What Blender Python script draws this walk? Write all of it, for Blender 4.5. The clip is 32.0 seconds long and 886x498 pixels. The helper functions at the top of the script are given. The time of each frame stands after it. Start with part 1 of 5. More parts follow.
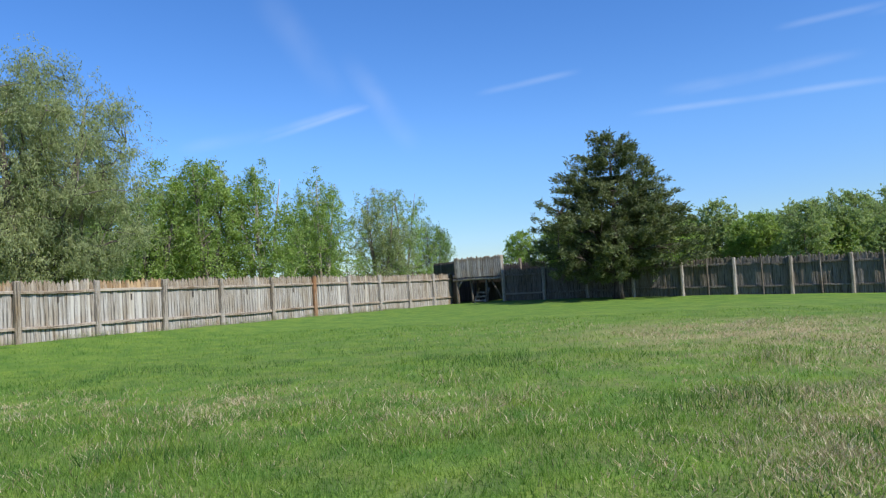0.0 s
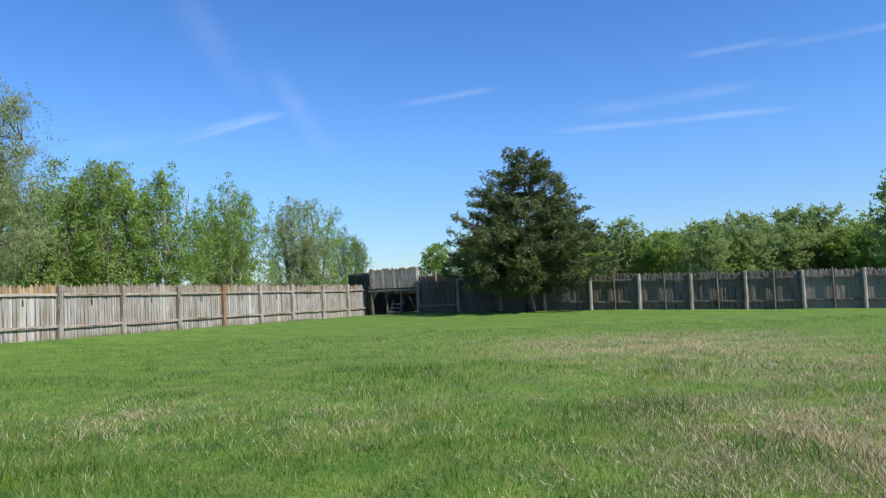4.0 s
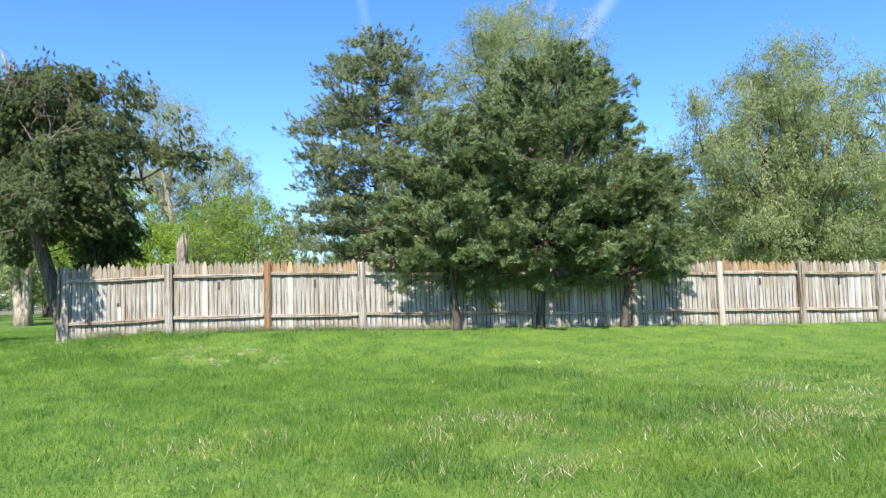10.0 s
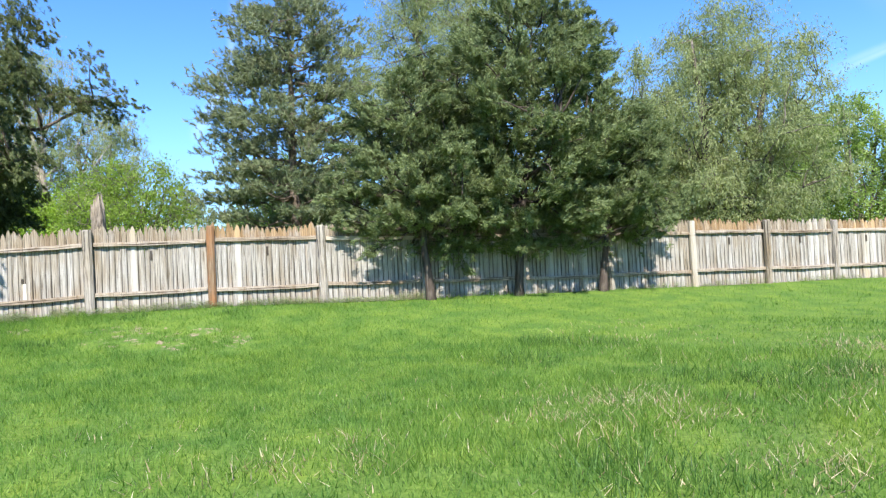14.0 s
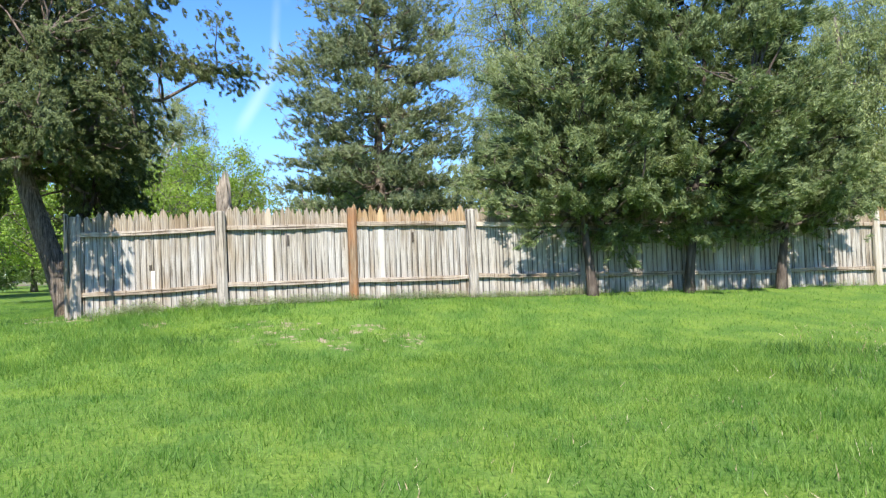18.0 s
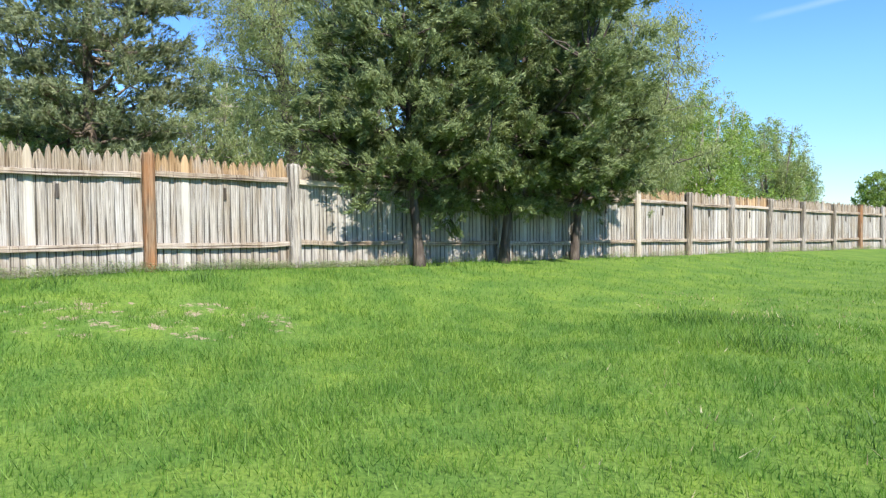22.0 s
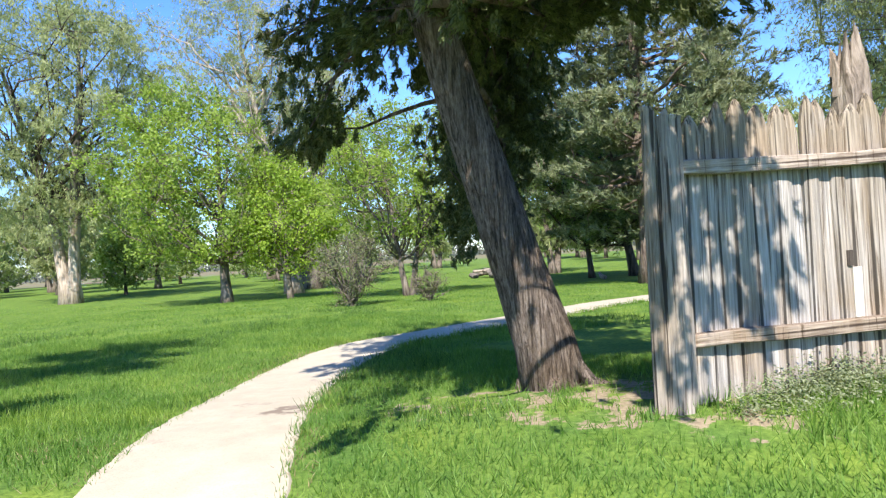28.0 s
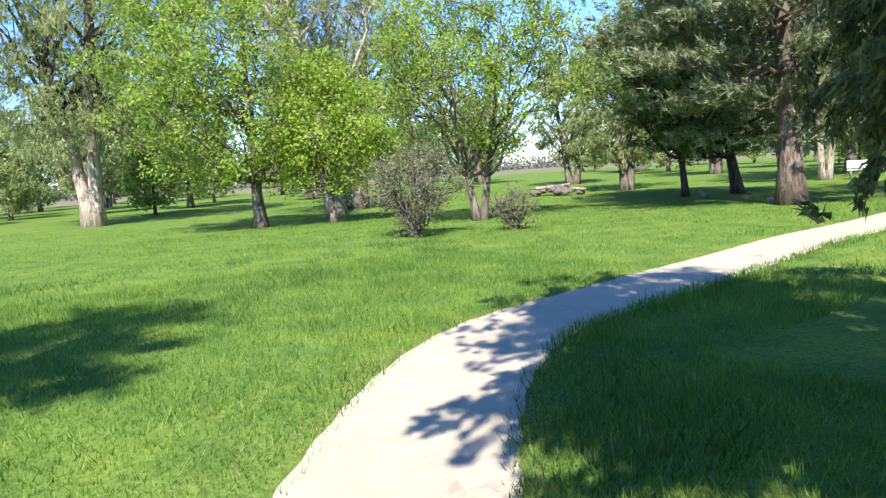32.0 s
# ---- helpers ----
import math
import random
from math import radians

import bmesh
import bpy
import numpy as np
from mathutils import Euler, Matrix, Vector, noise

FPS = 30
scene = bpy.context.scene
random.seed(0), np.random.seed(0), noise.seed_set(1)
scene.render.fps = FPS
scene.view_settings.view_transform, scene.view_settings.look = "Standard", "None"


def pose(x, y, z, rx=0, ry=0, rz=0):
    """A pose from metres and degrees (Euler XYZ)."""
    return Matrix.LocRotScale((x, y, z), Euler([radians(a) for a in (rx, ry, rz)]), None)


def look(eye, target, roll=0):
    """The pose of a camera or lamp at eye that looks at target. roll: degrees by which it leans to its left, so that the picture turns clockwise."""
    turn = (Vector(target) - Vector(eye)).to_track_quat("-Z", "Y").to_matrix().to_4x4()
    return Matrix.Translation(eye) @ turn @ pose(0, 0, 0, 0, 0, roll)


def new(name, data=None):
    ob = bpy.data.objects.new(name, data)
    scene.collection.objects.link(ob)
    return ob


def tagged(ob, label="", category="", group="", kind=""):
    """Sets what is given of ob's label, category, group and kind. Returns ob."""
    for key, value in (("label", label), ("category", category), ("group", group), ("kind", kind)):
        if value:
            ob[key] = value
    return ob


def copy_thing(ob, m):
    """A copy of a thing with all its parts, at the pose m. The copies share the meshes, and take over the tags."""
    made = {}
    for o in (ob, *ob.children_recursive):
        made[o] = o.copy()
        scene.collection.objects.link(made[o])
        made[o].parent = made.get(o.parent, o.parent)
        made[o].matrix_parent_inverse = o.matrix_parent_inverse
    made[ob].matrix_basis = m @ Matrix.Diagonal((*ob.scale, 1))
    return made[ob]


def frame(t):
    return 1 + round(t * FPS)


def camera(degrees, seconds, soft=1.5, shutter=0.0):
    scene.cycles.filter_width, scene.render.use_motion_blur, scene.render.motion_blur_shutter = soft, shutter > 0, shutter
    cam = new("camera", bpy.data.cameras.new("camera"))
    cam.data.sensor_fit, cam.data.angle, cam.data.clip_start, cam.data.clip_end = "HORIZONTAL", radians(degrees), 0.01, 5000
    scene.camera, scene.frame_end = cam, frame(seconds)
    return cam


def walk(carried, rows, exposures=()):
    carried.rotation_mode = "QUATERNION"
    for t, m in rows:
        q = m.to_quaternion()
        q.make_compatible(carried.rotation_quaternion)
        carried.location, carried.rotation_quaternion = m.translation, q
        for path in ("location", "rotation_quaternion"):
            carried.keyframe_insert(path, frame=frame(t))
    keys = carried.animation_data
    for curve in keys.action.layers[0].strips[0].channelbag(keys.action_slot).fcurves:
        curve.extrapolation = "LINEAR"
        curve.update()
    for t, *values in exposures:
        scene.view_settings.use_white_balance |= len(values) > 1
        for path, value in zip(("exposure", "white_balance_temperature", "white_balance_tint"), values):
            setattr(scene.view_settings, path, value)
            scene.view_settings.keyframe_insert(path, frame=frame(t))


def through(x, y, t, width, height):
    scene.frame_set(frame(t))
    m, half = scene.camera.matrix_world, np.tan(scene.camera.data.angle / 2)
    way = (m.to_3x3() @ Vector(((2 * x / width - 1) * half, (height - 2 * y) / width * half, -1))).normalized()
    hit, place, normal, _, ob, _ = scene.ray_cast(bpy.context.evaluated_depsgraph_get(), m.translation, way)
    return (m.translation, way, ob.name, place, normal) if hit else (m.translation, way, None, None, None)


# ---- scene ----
cam = camera(64.6, 32.0, 1.3)
METRES, EYE, TILT, LEAN, TURN = 25.4, 1.46, 0.0, 0.0, 0.0
ROWS = [
    (0.0, 0.0, 0.0, 0.0, 0.15, 2.36, 3.67),
    (0.5, 0.0019, -0.0011, 0.0002, -4.26, 1.61, 2.44),
    (1.0, 0.0037, -0.0025, 0.0003, -12.64, 1.03, 1.56),
    (1.5, 0.0042, -0.0031, 0.0004, -18.16, 0.89, 0.6),
    (2.0, 0.0033, -0.0028, 0.0005, -17.77, 1.33, 0.6),
    (2.5, 0.0021, -0.0019, 0.0006, -14.18, 3.12, 1.35),
    (4.5, 0.0018, -0.0012, 0.0002, -6.0, 2.67, 2.98),
    (5.0, 0.0002, -0.0011, 0.0002, -3.77, 2.45, 3.13),
    (5.5, -0.0054, -0.0, 0.0005, 5.71, 2.77, 2.44),
    (6.0, -0.0139, -0.0012, 0.0002, 14.47, 3.45, 3.14),
    (6.5, -0.0225, -0.003, 0.0004, 26.61, 4.27, 3.28),
    (7.0, -0.0322, -0.0055, 0.0, 36.1, 4.75, 3.32),
    (7.5, -0.0427, -0.0081, -0.0003, 40.71, 5.21, 3.23),
    (8.0, -0.056, -0.0123, -0.0005, 41.89, 5.52, 2.94),
    (8.5, -0.0707, -0.0153, -0.0009, 46.09, 5.36, 2.74),
    (9.0, -0.0841, -0.0179, -0.0024, 47.46, 4.04, 2.85),
    (9.5, -0.0978, -0.0212, -0.0025, 47.91, 2.46, 1.98),
    (10.0, -0.1106, -0.0207, -0.0018, 51.77, 3.83, 1.5),
    (10.5, -0.1226, -0.0224, -0.003, 50.93, 4.31, 3.12),
    (11.0, -0.1388, -0.0256, -0.0039, 50.28, 3.34, 3.95),
    (11.5, -0.1538, -0.0292, -0.0043, 52.68, 3.33, 3.49),
    (12.0, -0.1669, -0.0323, -0.0049, 49.53, 2.25, 2.98),
    (12.5, -0.1826, -0.0329, -0.0055, 48.57, 2.26, 2.43),
    (13.0, -0.1971, -0.0328, -0.0065, 46.2, 2.09, 2.58),
    (13.5, -0.2114, -0.0323, -0.0067, 41.57, 1.59, 2.22),
    (14.0, -0.2265, -0.0326, -0.0072, 42.27, 1.43, 2.86),
    (14.5, -0.2403, -0.0361, -0.0069, 40.46, 0.98, 3.56),
    (15.0, -0.2555, -0.0375, -0.0073, 42.35, 1.49, 4.04),
    (15.5, -0.2704, -0.0395, -0.0074, 46.69, 1.77, 3.67),
    (17.5, -0.334, -0.0448, -0.0076, 44.67, 1.9, 2.31),
    (18.0, -0.3518, -0.0459, -0.007, 45.43, 1.19, 2.11),
    (18.5, -0.3682, -0.0491, -0.0067, 45.21, 0.77, 1.36),
    (19.0, -0.3844, -0.0485, -0.0079, 43.94, 0.88, 1.43),
    (19.5, -0.3985, -0.0466, -0.0084, 33.48, -0.09, 1.32),
    (20.0, -0.4122, -0.0455, -0.0085, 25.49, -1.75, 1.92),
    (20.5, -0.4246, -0.0444, -0.0082, 21.93, -2.14, 2.25),
    (21.0, -0.4368, -0.0481, -0.0075, 12.38, -2.71, 1.75),
    (21.5, -0.4526, -0.0495, -0.0079, 11.52, -2.61, 1.31),
    (22.0, -0.4755, -0.0502, -0.0068, 19.99, -1.95, 0.65),
    (22.5, -0.5002, -0.0516, -0.006, 31.51, -1.67, 0.09),
    (23.0, -0.5261, -0.0508, -0.0059, 39.6, -1.96, 0.25),
    (23.5, -0.5517, -0.0517, -0.0053, 45.21, -1.71, 1.42),
    (24.0, -0.5767, -0.0521, -0.0045, 49.86, -0.48, 2.45),
    (24.5, -0.6028, -0.0539, -0.0035, 58.24, 0.65, 3.05),
    (25.0, -0.6274, -0.0542, -0.0031, 60.36, 0.42, 2.92),
    (25.5, -0.6534, -0.054, -0.0018, 60.81, 0.4, 3.05),
    (27.5, -0.7536, -0.0395, 0.003, 53.05, 0.34, 3.47),
    (28.0, -0.7788, -0.0342, 0.0048, 51.68, 0.4, 3.46),
    (28.5, -0.8041, -0.0269, 0.0056, 48.22, -0.09, 2.52),
    (29.0, -0.8294, -0.02, 0.007, 47.22, -0.97, 2.76),
    (29.5, -0.8539, -0.0107, 0.0071, 45.74, -1.74, 2.51),
    (30.0, -0.8767, -0.0024, 0.008, 48.06, -1.57, 2.95),
    (30.5, -0.8985, 0.0079, 0.008, 48.52, -2.99, 3.63),
    (31.0, -0.9219, 0.0191, 0.0091, 55.1, -4.19, 3.91),
    (31.5, -0.9427, 0.0301, 0.0091, 54.15, -5.93, 4.13),
    (32.0, -0.964, 0.0435, 0.0088, 54.46, -6.35, 3.85),
]
EXPOSURES = [(0.0, 0.64, 6250, 10), (2.5, 0.64, 6250, 10), (6.0, 0.68, 6300, 10), (7.0, 0.76, 6350, 10), (9.0, 1.26, 6400, 10), (13.0, 1.36, 6400, 10), (21.0, 1.34, 6450, 10), (25.0, 1.06, 6500, 13), (28.0, 1.46, 6500, 15), (30.0, 1.72, 6500, 16), (32.0, 1.56, 6500, 15)]
walk(cam, [(t, pose(0, 0, EYE, TILT, LEAN, TURN) @ pose(METRES * x, METRES * y, METRES * z, 90 + pitch, roll, yaw)) for t, x, y, z, yaw, pitch, roll in ROWS], EXPOSURES)

# ---- light ----
SUN = Vector((0.75, -0.66, 0.0)).normalized()
ELEV = radians(45)
world = bpy.data.worlds.new("world")
scene.world = world
world.use_nodes = True
wn, wl = world.node_tree.nodes, world.node_tree.links
wn.clear()
sky = wn.new("ShaderNodeTexSky")
sky.sky_type = "NISHITA"
sky.sun_disc = False
sky.sun_elevation = ELEV
sky.sun_rotation = math.atan2(SUN.x, SUN.y)
sky.air_density, sky.dust_density, sky.ozone_density = 1.0, 0.0, 3.5
wbg = wn.new("ShaderNodeBackground")
wbg.inputs["Strength"].default_value = 0.085
wout = wn.new("ShaderNodeOutputWorld")
wsat = wn.new("ShaderNodeHueSaturation")
wsat.inputs["Saturation"].default_value = 1.2
wsat.inputs["Hue"].default_value = 0.502
wl.new(sky.outputs[0], wsat.inputs["Color"])
wtint = wn.new("ShaderNodeMix")
wtint.data_type, wtint.blend_type = "RGBA", "MULTIPLY"
wtint.inputs[0].default_value = 1.0
wl.new(wsat.outputs[0], wtint.inputs[6])
wtint.inputs[7].default_value = (1.0, 1.1, 1.32, 1)
wcol = wtint.outputs[2]
# thin vapour trails and cirrus streaks: (azimuth, height) of both ends in degrees, half width, strength
TRAILS = [
    (-13.7, 11.8, -5.9, 14.0, 0.006, 0.80),
    (-6.6, 17.6, -2.2, 11.3, 0.022, 0.35),
    (-19.7, 11.1, -13.7, 12.3, 0.012, 0.30),
    (4.4, 14.7, 11.3, 15.5, 0.006, 0.50),
    (17.8, 11.8, 33.1, 11.6, 0.006, 0.70),
    (19.4, 13.2, 29.9, 13.6, 0.010, 0.35),
    (27.2, 16.4, 33.3, 16.5, 0.006, 0.45),
    (-13.2, 22.2, -8.1, 15.9, 0.030, 0.25),
    (-46.1, 21.1, -43.0, 24.2, 0.009, 0.80),
    (-43.4, 19.4, -41.7, 23.7, 0.007, 0.60),
    (-40.3, 19.2, -36.5, 23.4, 0.014, 0.75),
    (-58.1, 24.1, -57.3, 20.7, 0.010, 0.50),
    (-58.0, 21.0, -58.5, 15.7, 0.008, 0.80),
    (-58.5, 15.7, -61.3, 11.1, 0.012, 0.80),
    (20.4, 13.0, 30.9, 13.6, 0.008, 0.40),
    (34.0, 16.1, 47.4, 15.8, 0.006, 0.50),
    (-13.6, 12.3, -6.4, 14.0, 0.008, 0.60),
]
wtc = wn.new("ShaderNodeTexCoord")
wnoise = wn.new("ShaderNodeTexNoise")
wnoise.inputs["Scale"].default_value, wnoise.inputs["Detail"].default_value = 9.0, 5.0
wl.new(wtc.outputs["Generated"], wnoise.inputs["Vector"])


def wdir(az, el):
    return Vector((math.sin(radians(az)) * math.cos(radians(el)), math.cos(radians(az)) * math.cos(radians(el)), math.sin(radians(el))))


def wmath(op, *vals):
    q = wn.new("ShaderNodeMath")
    q.operation = op
    for sock, v in zip(q.inputs, vals):
        if isinstance(v, (int, float)):
            sock.default_value = v
        else:
            wl.new(v, sock)
    return q.outputs[0]


def wdot(v):
    q = wn.new("ShaderNodeVectorMath")
    q.operation = "DOT_PRODUCT"
    wl.new(wtc.outputs["Generated"], q.inputs[0])
    q.inputs[1].default_value = v
    return q.outputs["Value"]


def wrange(v, a, b, c, d):
    q = wn.new("ShaderNodeMapRange")
    q.interpolation_type = "SMOOTHSTEP"
    for sock, n in zip(q.inputs[1:5], (a, b, c, d)):
        sock.default_value = n
    wl.new(v, q.inputs[0])
    return q.outputs[0]


total = None
for a0, e0, a1, e1, wid, amt in TRAILS:
    wid, amt = wid * 0.55, amt * 0.75
    A, B = wdir(a0, e0), wdir(a1, e1)
    nn, mid = A.cross(B).normalized(), (A + B).normalized()
    half = math.acos(min(1, A.dot(mid)))
    across = wrange(wmath("ABSOLUTE", wmath("ADD", wdot(nn), wmath("MULTIPLY", wmath("SUBTRACT", wnoise.outputs["Fac"], 0.5), wid * 1.5))), 0.0, wid * 2.0, amt, 0.0)
    along = wrange(wdot(mid), math.cos(half * 1.35), math.cos(half * 0.25), 0.0, 1.0)
    one = wmath("MULTIPLY", across, along)
    total = one if total is None else wmath("MAXIMUM", total, one)
streak = wmath("MULTIPLY", total, wrange(wnoise.outputs["Fac"], 0.3, 0.6, 0.35, 1.0))
wmix = wn.new("ShaderNodeMix")
wmix.data_type = "RGBA"
wl.new(wmath("MULTIPLY", streak, 0.34), wmix.inputs[0])
wl.new(wcol, wmix.inputs[6])
wmix.inputs[7].default_value = (7.0, 7.4, 8.0, 1)
# the haze at the horizon is duller than clean air gives
wlow = wn.new("ShaderNodeMix")
wlow.data_type, wlow.blend_type = "RGBA", "MULTIPLY"
wl.new(wrange(wdot((0, 0, 1)), 0.0, 0.22, 1.0, 0.0), wlow.inputs[0])
wl.new(wmix.outputs[2], wlow.inputs[6])
wlow.inputs[7].default_value = (0.62, 0.68, 0.74, 1)
wl.new(wlow.outputs[2], wbg.inputs["Color"])
wl.new(wbg.outputs[0], wout.inputs["Surface"])
lamp = bpy.data.lights.new("sun", "SUN")
lamp.energy, lamp.angle, lamp.color = 4.3, radians(0.55), (1.0, 0.95, 0.86)
sun = new("sun", lamp)
sun.matrix_world = look((SUN.x * 60, SUN.y * 60, 60), (SUN.x * 60 - SUN.x * math.cos(ELEV), SUN.y * 60 - SUN.y * math.cos(ELEV), 60 - math.sin(ELEV)))


# ---- materials ----
class Mat:
    """A principled material with a few helpers to wire noise into it."""

    def __init__(self, name, rough=0.8, metal=0.0, spec=0.3):
        self.m = bpy.data.materials.new(name)
        self.m.use_nodes = True
        self.n, self.l = self.m.node_tree.nodes, self.m.node_tree.links
        self.b = self.n["Principled BSDF"]
        self.b.inputs["Roughness"].default_value = rough
        self.b.inputs["Metallic"].default_value = metal
        self.b.inputs["Specular IOR Level"].default_value = spec
        self.tc = self.n.new("ShaderNodeTexCoord")
        self.pos = self.n.new("ShaderNodeNewGeometry")

    def coord(self, world=False, scale=(1, 1, 1)):
        mp = self.n.new("ShaderNodeMapping")
        mp.inputs["Scale"].default_value = scale
        self.l.new(self.pos.outputs["Position"] if world else self.tc.outputs["Object"], mp.inputs["Vector"])
        return mp.outputs[0]

    def noise(self, co, scale, detail=4, rough=0.55, dist=0.0):
        t = self.n.new("ShaderNodeTexNoise")
        t.inputs["Scale"].default_value, t.inputs["Detail"].default_value = scale, detail
        t.inputs["Roughness"].default_value, t.inputs["Distortion"].default_value = rough, dist
        self.l.new(co, t.inputs["Vector"])
        return t.outputs["Fac"]

    def ramp(self, fac, stops):
        r = self.n.new("ShaderNodeValToRGB")
        els = r.color_ramp.elements
        while len(els) < len(stops):
            els.new(0.5)
        for e, (p, c) in zip(els, stops):
            e.position = p
            e.color = (*c, 1) if len(c) == 3 else c
        self.l.new(fac, r.inputs[0])
        return r.outputs[0]

    def mask(self, fac, lo, hi):
        r = self.n.new("ShaderNodeMapRange")
        r.inputs[1].default_value, r.inputs[2].default_value = lo, hi
        self.l.new(fac, r.inputs[0])
        return r.outputs[0]

    def mix(self, fac, a, b, mode="MIX"):
        x = self.n.new("ShaderNodeMix")
        x.data_type, x.blend_type = "RGBA", mode
        for sock, v in ((x.inputs[0], fac), (x.inputs[6], a), (x.inputs[7], b)):
            if isinstance(v, (int, float)):
                sock.default_value = v
            elif isinstance(v, tuple):
                sock.default_value = (*v, 1)
            else:
                self.l.new(v, sock)
        return x.outputs[2]

    def calc(self, op, a, b):
        x = self.n.new("ShaderNodeMath")
        x.operation = op
        for sock, v in zip(x.inputs, (a, b)):
            if isinstance(v, (int, float)):
                sock.default_value = v
            else:
                self.l.new(v, sock)
        return x.outputs[0]

    def near(self, x, y, r):
        """1 at a spot of the ground, 0 from r metres on."""
        d = self.n.new("ShaderNodeVectorMath")
        d.operation = "DISTANCE"
        mp = self.n.new("ShaderNodeMapping")
        mp.inputs["Scale"].default_value = (1, 1, 0)
        self.l.new(self.pos.outputs["Position"], mp.inputs["Vector"])
        self.l.new(mp.outputs[0], d.inputs[0])
        d.inputs[1].default_value = (x, y, 0)
        return self.mask(d.outputs["Value"], r, 0)

    def random(self):
        return self.n.new("ShaderNodeObjectInfo").outputs["Random"]

    def island(self):
        return self.pos.outputs["Random Per Island"]

    def color(self, c):
        if isinstance(c, tuple):
            self.b.inputs["Base Color"].default_value = (*c, 1)
        else:
            self.l.new(c, self.b.inputs["Base Color"])
        return self

    def bump(self, fac, strength=0.4, distance=0.01):
        b = self.n.new("ShaderNodeBump")
        b.inputs["Strength"].default_value, b.inputs["Distance"].default_value = strength, distance
        self.l.new(fac, b.inputs["Height"])
        self.l.new(b.outputs[0], self.b.inputs["Normal"])
        return self

    def leafy(self, amount, tint):
        """Lets part of the light through, as a thin leaf does."""
        tr = self.n.new("ShaderNodeBsdfTranslucent")
        col = self.b.inputs["Base Color"]
        if col.links:
            self.l.new(self.mix(1.0, col.links[0].from_socket, tint, "MULTIPLY"), tr.inputs["Color"])
        ms = self.n.new("ShaderNodeMixShader")
        ms.inputs[0].default_value = amount
        self.l.new(self.b.outputs[0], ms.inputs[1])
        self.l.new(tr.outputs[0], ms.inputs[2])
        self.l.new(ms.outputs[0], self.n["Material Output"].inputs["Surface"])
        return self


def wood_mat(name, dark, mid, light, stain=0.0, stain_col=(0.36, 0.17, 0.06), tip=0.0, tip_tint=(0.86, 0.75, 0.59), lying=False):
    """Weathered, split timber with grain along z, or along x where it lies."""
    k = Mat(name, 0.85, 0, 0.2)
    along = lambda q: (q, 1, 1) if lying else (1, 1, q)
    fine = k.noise(k.coord(scale=along(0.05)), 60, 6, 0.65, 0.6)
    big = k.noise(k.coord(True, (1, 1, 0.5)), 1.6, 3)
    base = k.ramp(fine, [(0.26, dark), (0.48, mid), (0.70, light)])
    crack = k.noise(k.coord(scale=along(0.02)), 34, 3, 0.5, 0.3)
    base = k.mix(k.mask(crack, 0.43, 0.37), base, tuple(v * 0.55 for v in dark))
    streak = k.noise(k.coord(True, (1, 1, 0.1)), 9, 4, 0.6)
    base = k.mix(k.mask(streak, 0.5, 0.72), base, k.mix(1.0, base, (0.74, 0.66, 0.56), "MULTIPLY"))
    base = k.mix(k.calc("MULTIPLY", k.mask(streak, 0.42, 0.32), 0.35), base, light)
    split = k.noise(k.coord(True, (1, 1, 0.03)), 42, 3, 0.6, 0.4)
    base = k.mix(k.mask(split, 0.40, 0.34), base, k.mix(1.0, base, (0.42, 0.38, 0.34), "MULTIPLY"))
    rnd = k.random()
    base = k.mix(k.mask(rnd, 0.3, 1.0), base, k.mix(1.0, base, (0.80, 0.76, 0.70), "MULTIPLY"))
    base = k.mix(k.calc("MULTIPLY", k.mask(rnd, 0.93, 0.96), 0.6), base, (light[0] * 1.12, light[1] * 1.12, light[2] * 1.1))
    base = k.mix(k.mask(big, 0.5, 0.78), base, k.mix(1.0, base, (0.80, 0.72, 0.60), "MULTIPLY"))
    if stain:
        s = k.noise(k.coord(scale=(1, 1, 0.3)), 5, 3)
        base = k.mix(k.calc("MULTIPLY", k.mask(s, 0.35, 0.65), stain), base, stain_col)
    if tip:
        # rain-stained tops, and a splash-stained foot
        sep = k.n.new("ShaderNodeSeparateXYZ")
        k.l.new(k.tc.outputs["Object"], sep.inputs[0])
        blot = k.noise(k.coord(True, (1, 1, 0.6)), 2.3, 4, 0.65)
        up = k.calc("MULTIPLY", k.mask(sep.outputs["Z"], 0.76, 0.83), k.mask(blot, 0.25, 0.5))
        base = k.mix(k.calc("MULTIPLY", up, tip), base, k.mix(1.0, base, tip_tint, "MULTIPLY"))
        foot = k.calc("MULTIPLY", k.mask(sep.outputs["Z"], 0.42, 0.25), k.mask(blot, 0.5, 0.66))
        base = k.mix(k.calc("MULTIPLY", foot, 0.6), base, k.mix(1.0, base, (0.95, 0.76, 0.54), "MULTIPLY"))
    k.color(base)
    return k.bump(fine, 0.9, 0.014).m


M_PICKET = wood_mat("weathered_picket", (0.124, 0.113, 0.100), (0.318, 0.297, 0.268), (0.500, 0.476, 0.436), tip=0.8)
M_PICKET_TAN = wood_mat("tan_picket", (0.122, 0.110, 0.097), (0.314, 0.292, 0.262), (0.492, 0.466, 0.426), tip=1.0, tip_tint=(0.92, 0.68, 0.42))
M_POST = wood_mat("weathered_post", (0.135, 0.115, 0.099), (0.322, 0.291, 0.251), (0.497, 0.456, 0.406))
M_RUST = wood_mat("rust_stained_timber", (0.110, 0.075, 0.052), (0.260, 0.185, 0.125), (0.400, 0.305, 0.215), 0.75, (0.30, 0.13, 0.05))
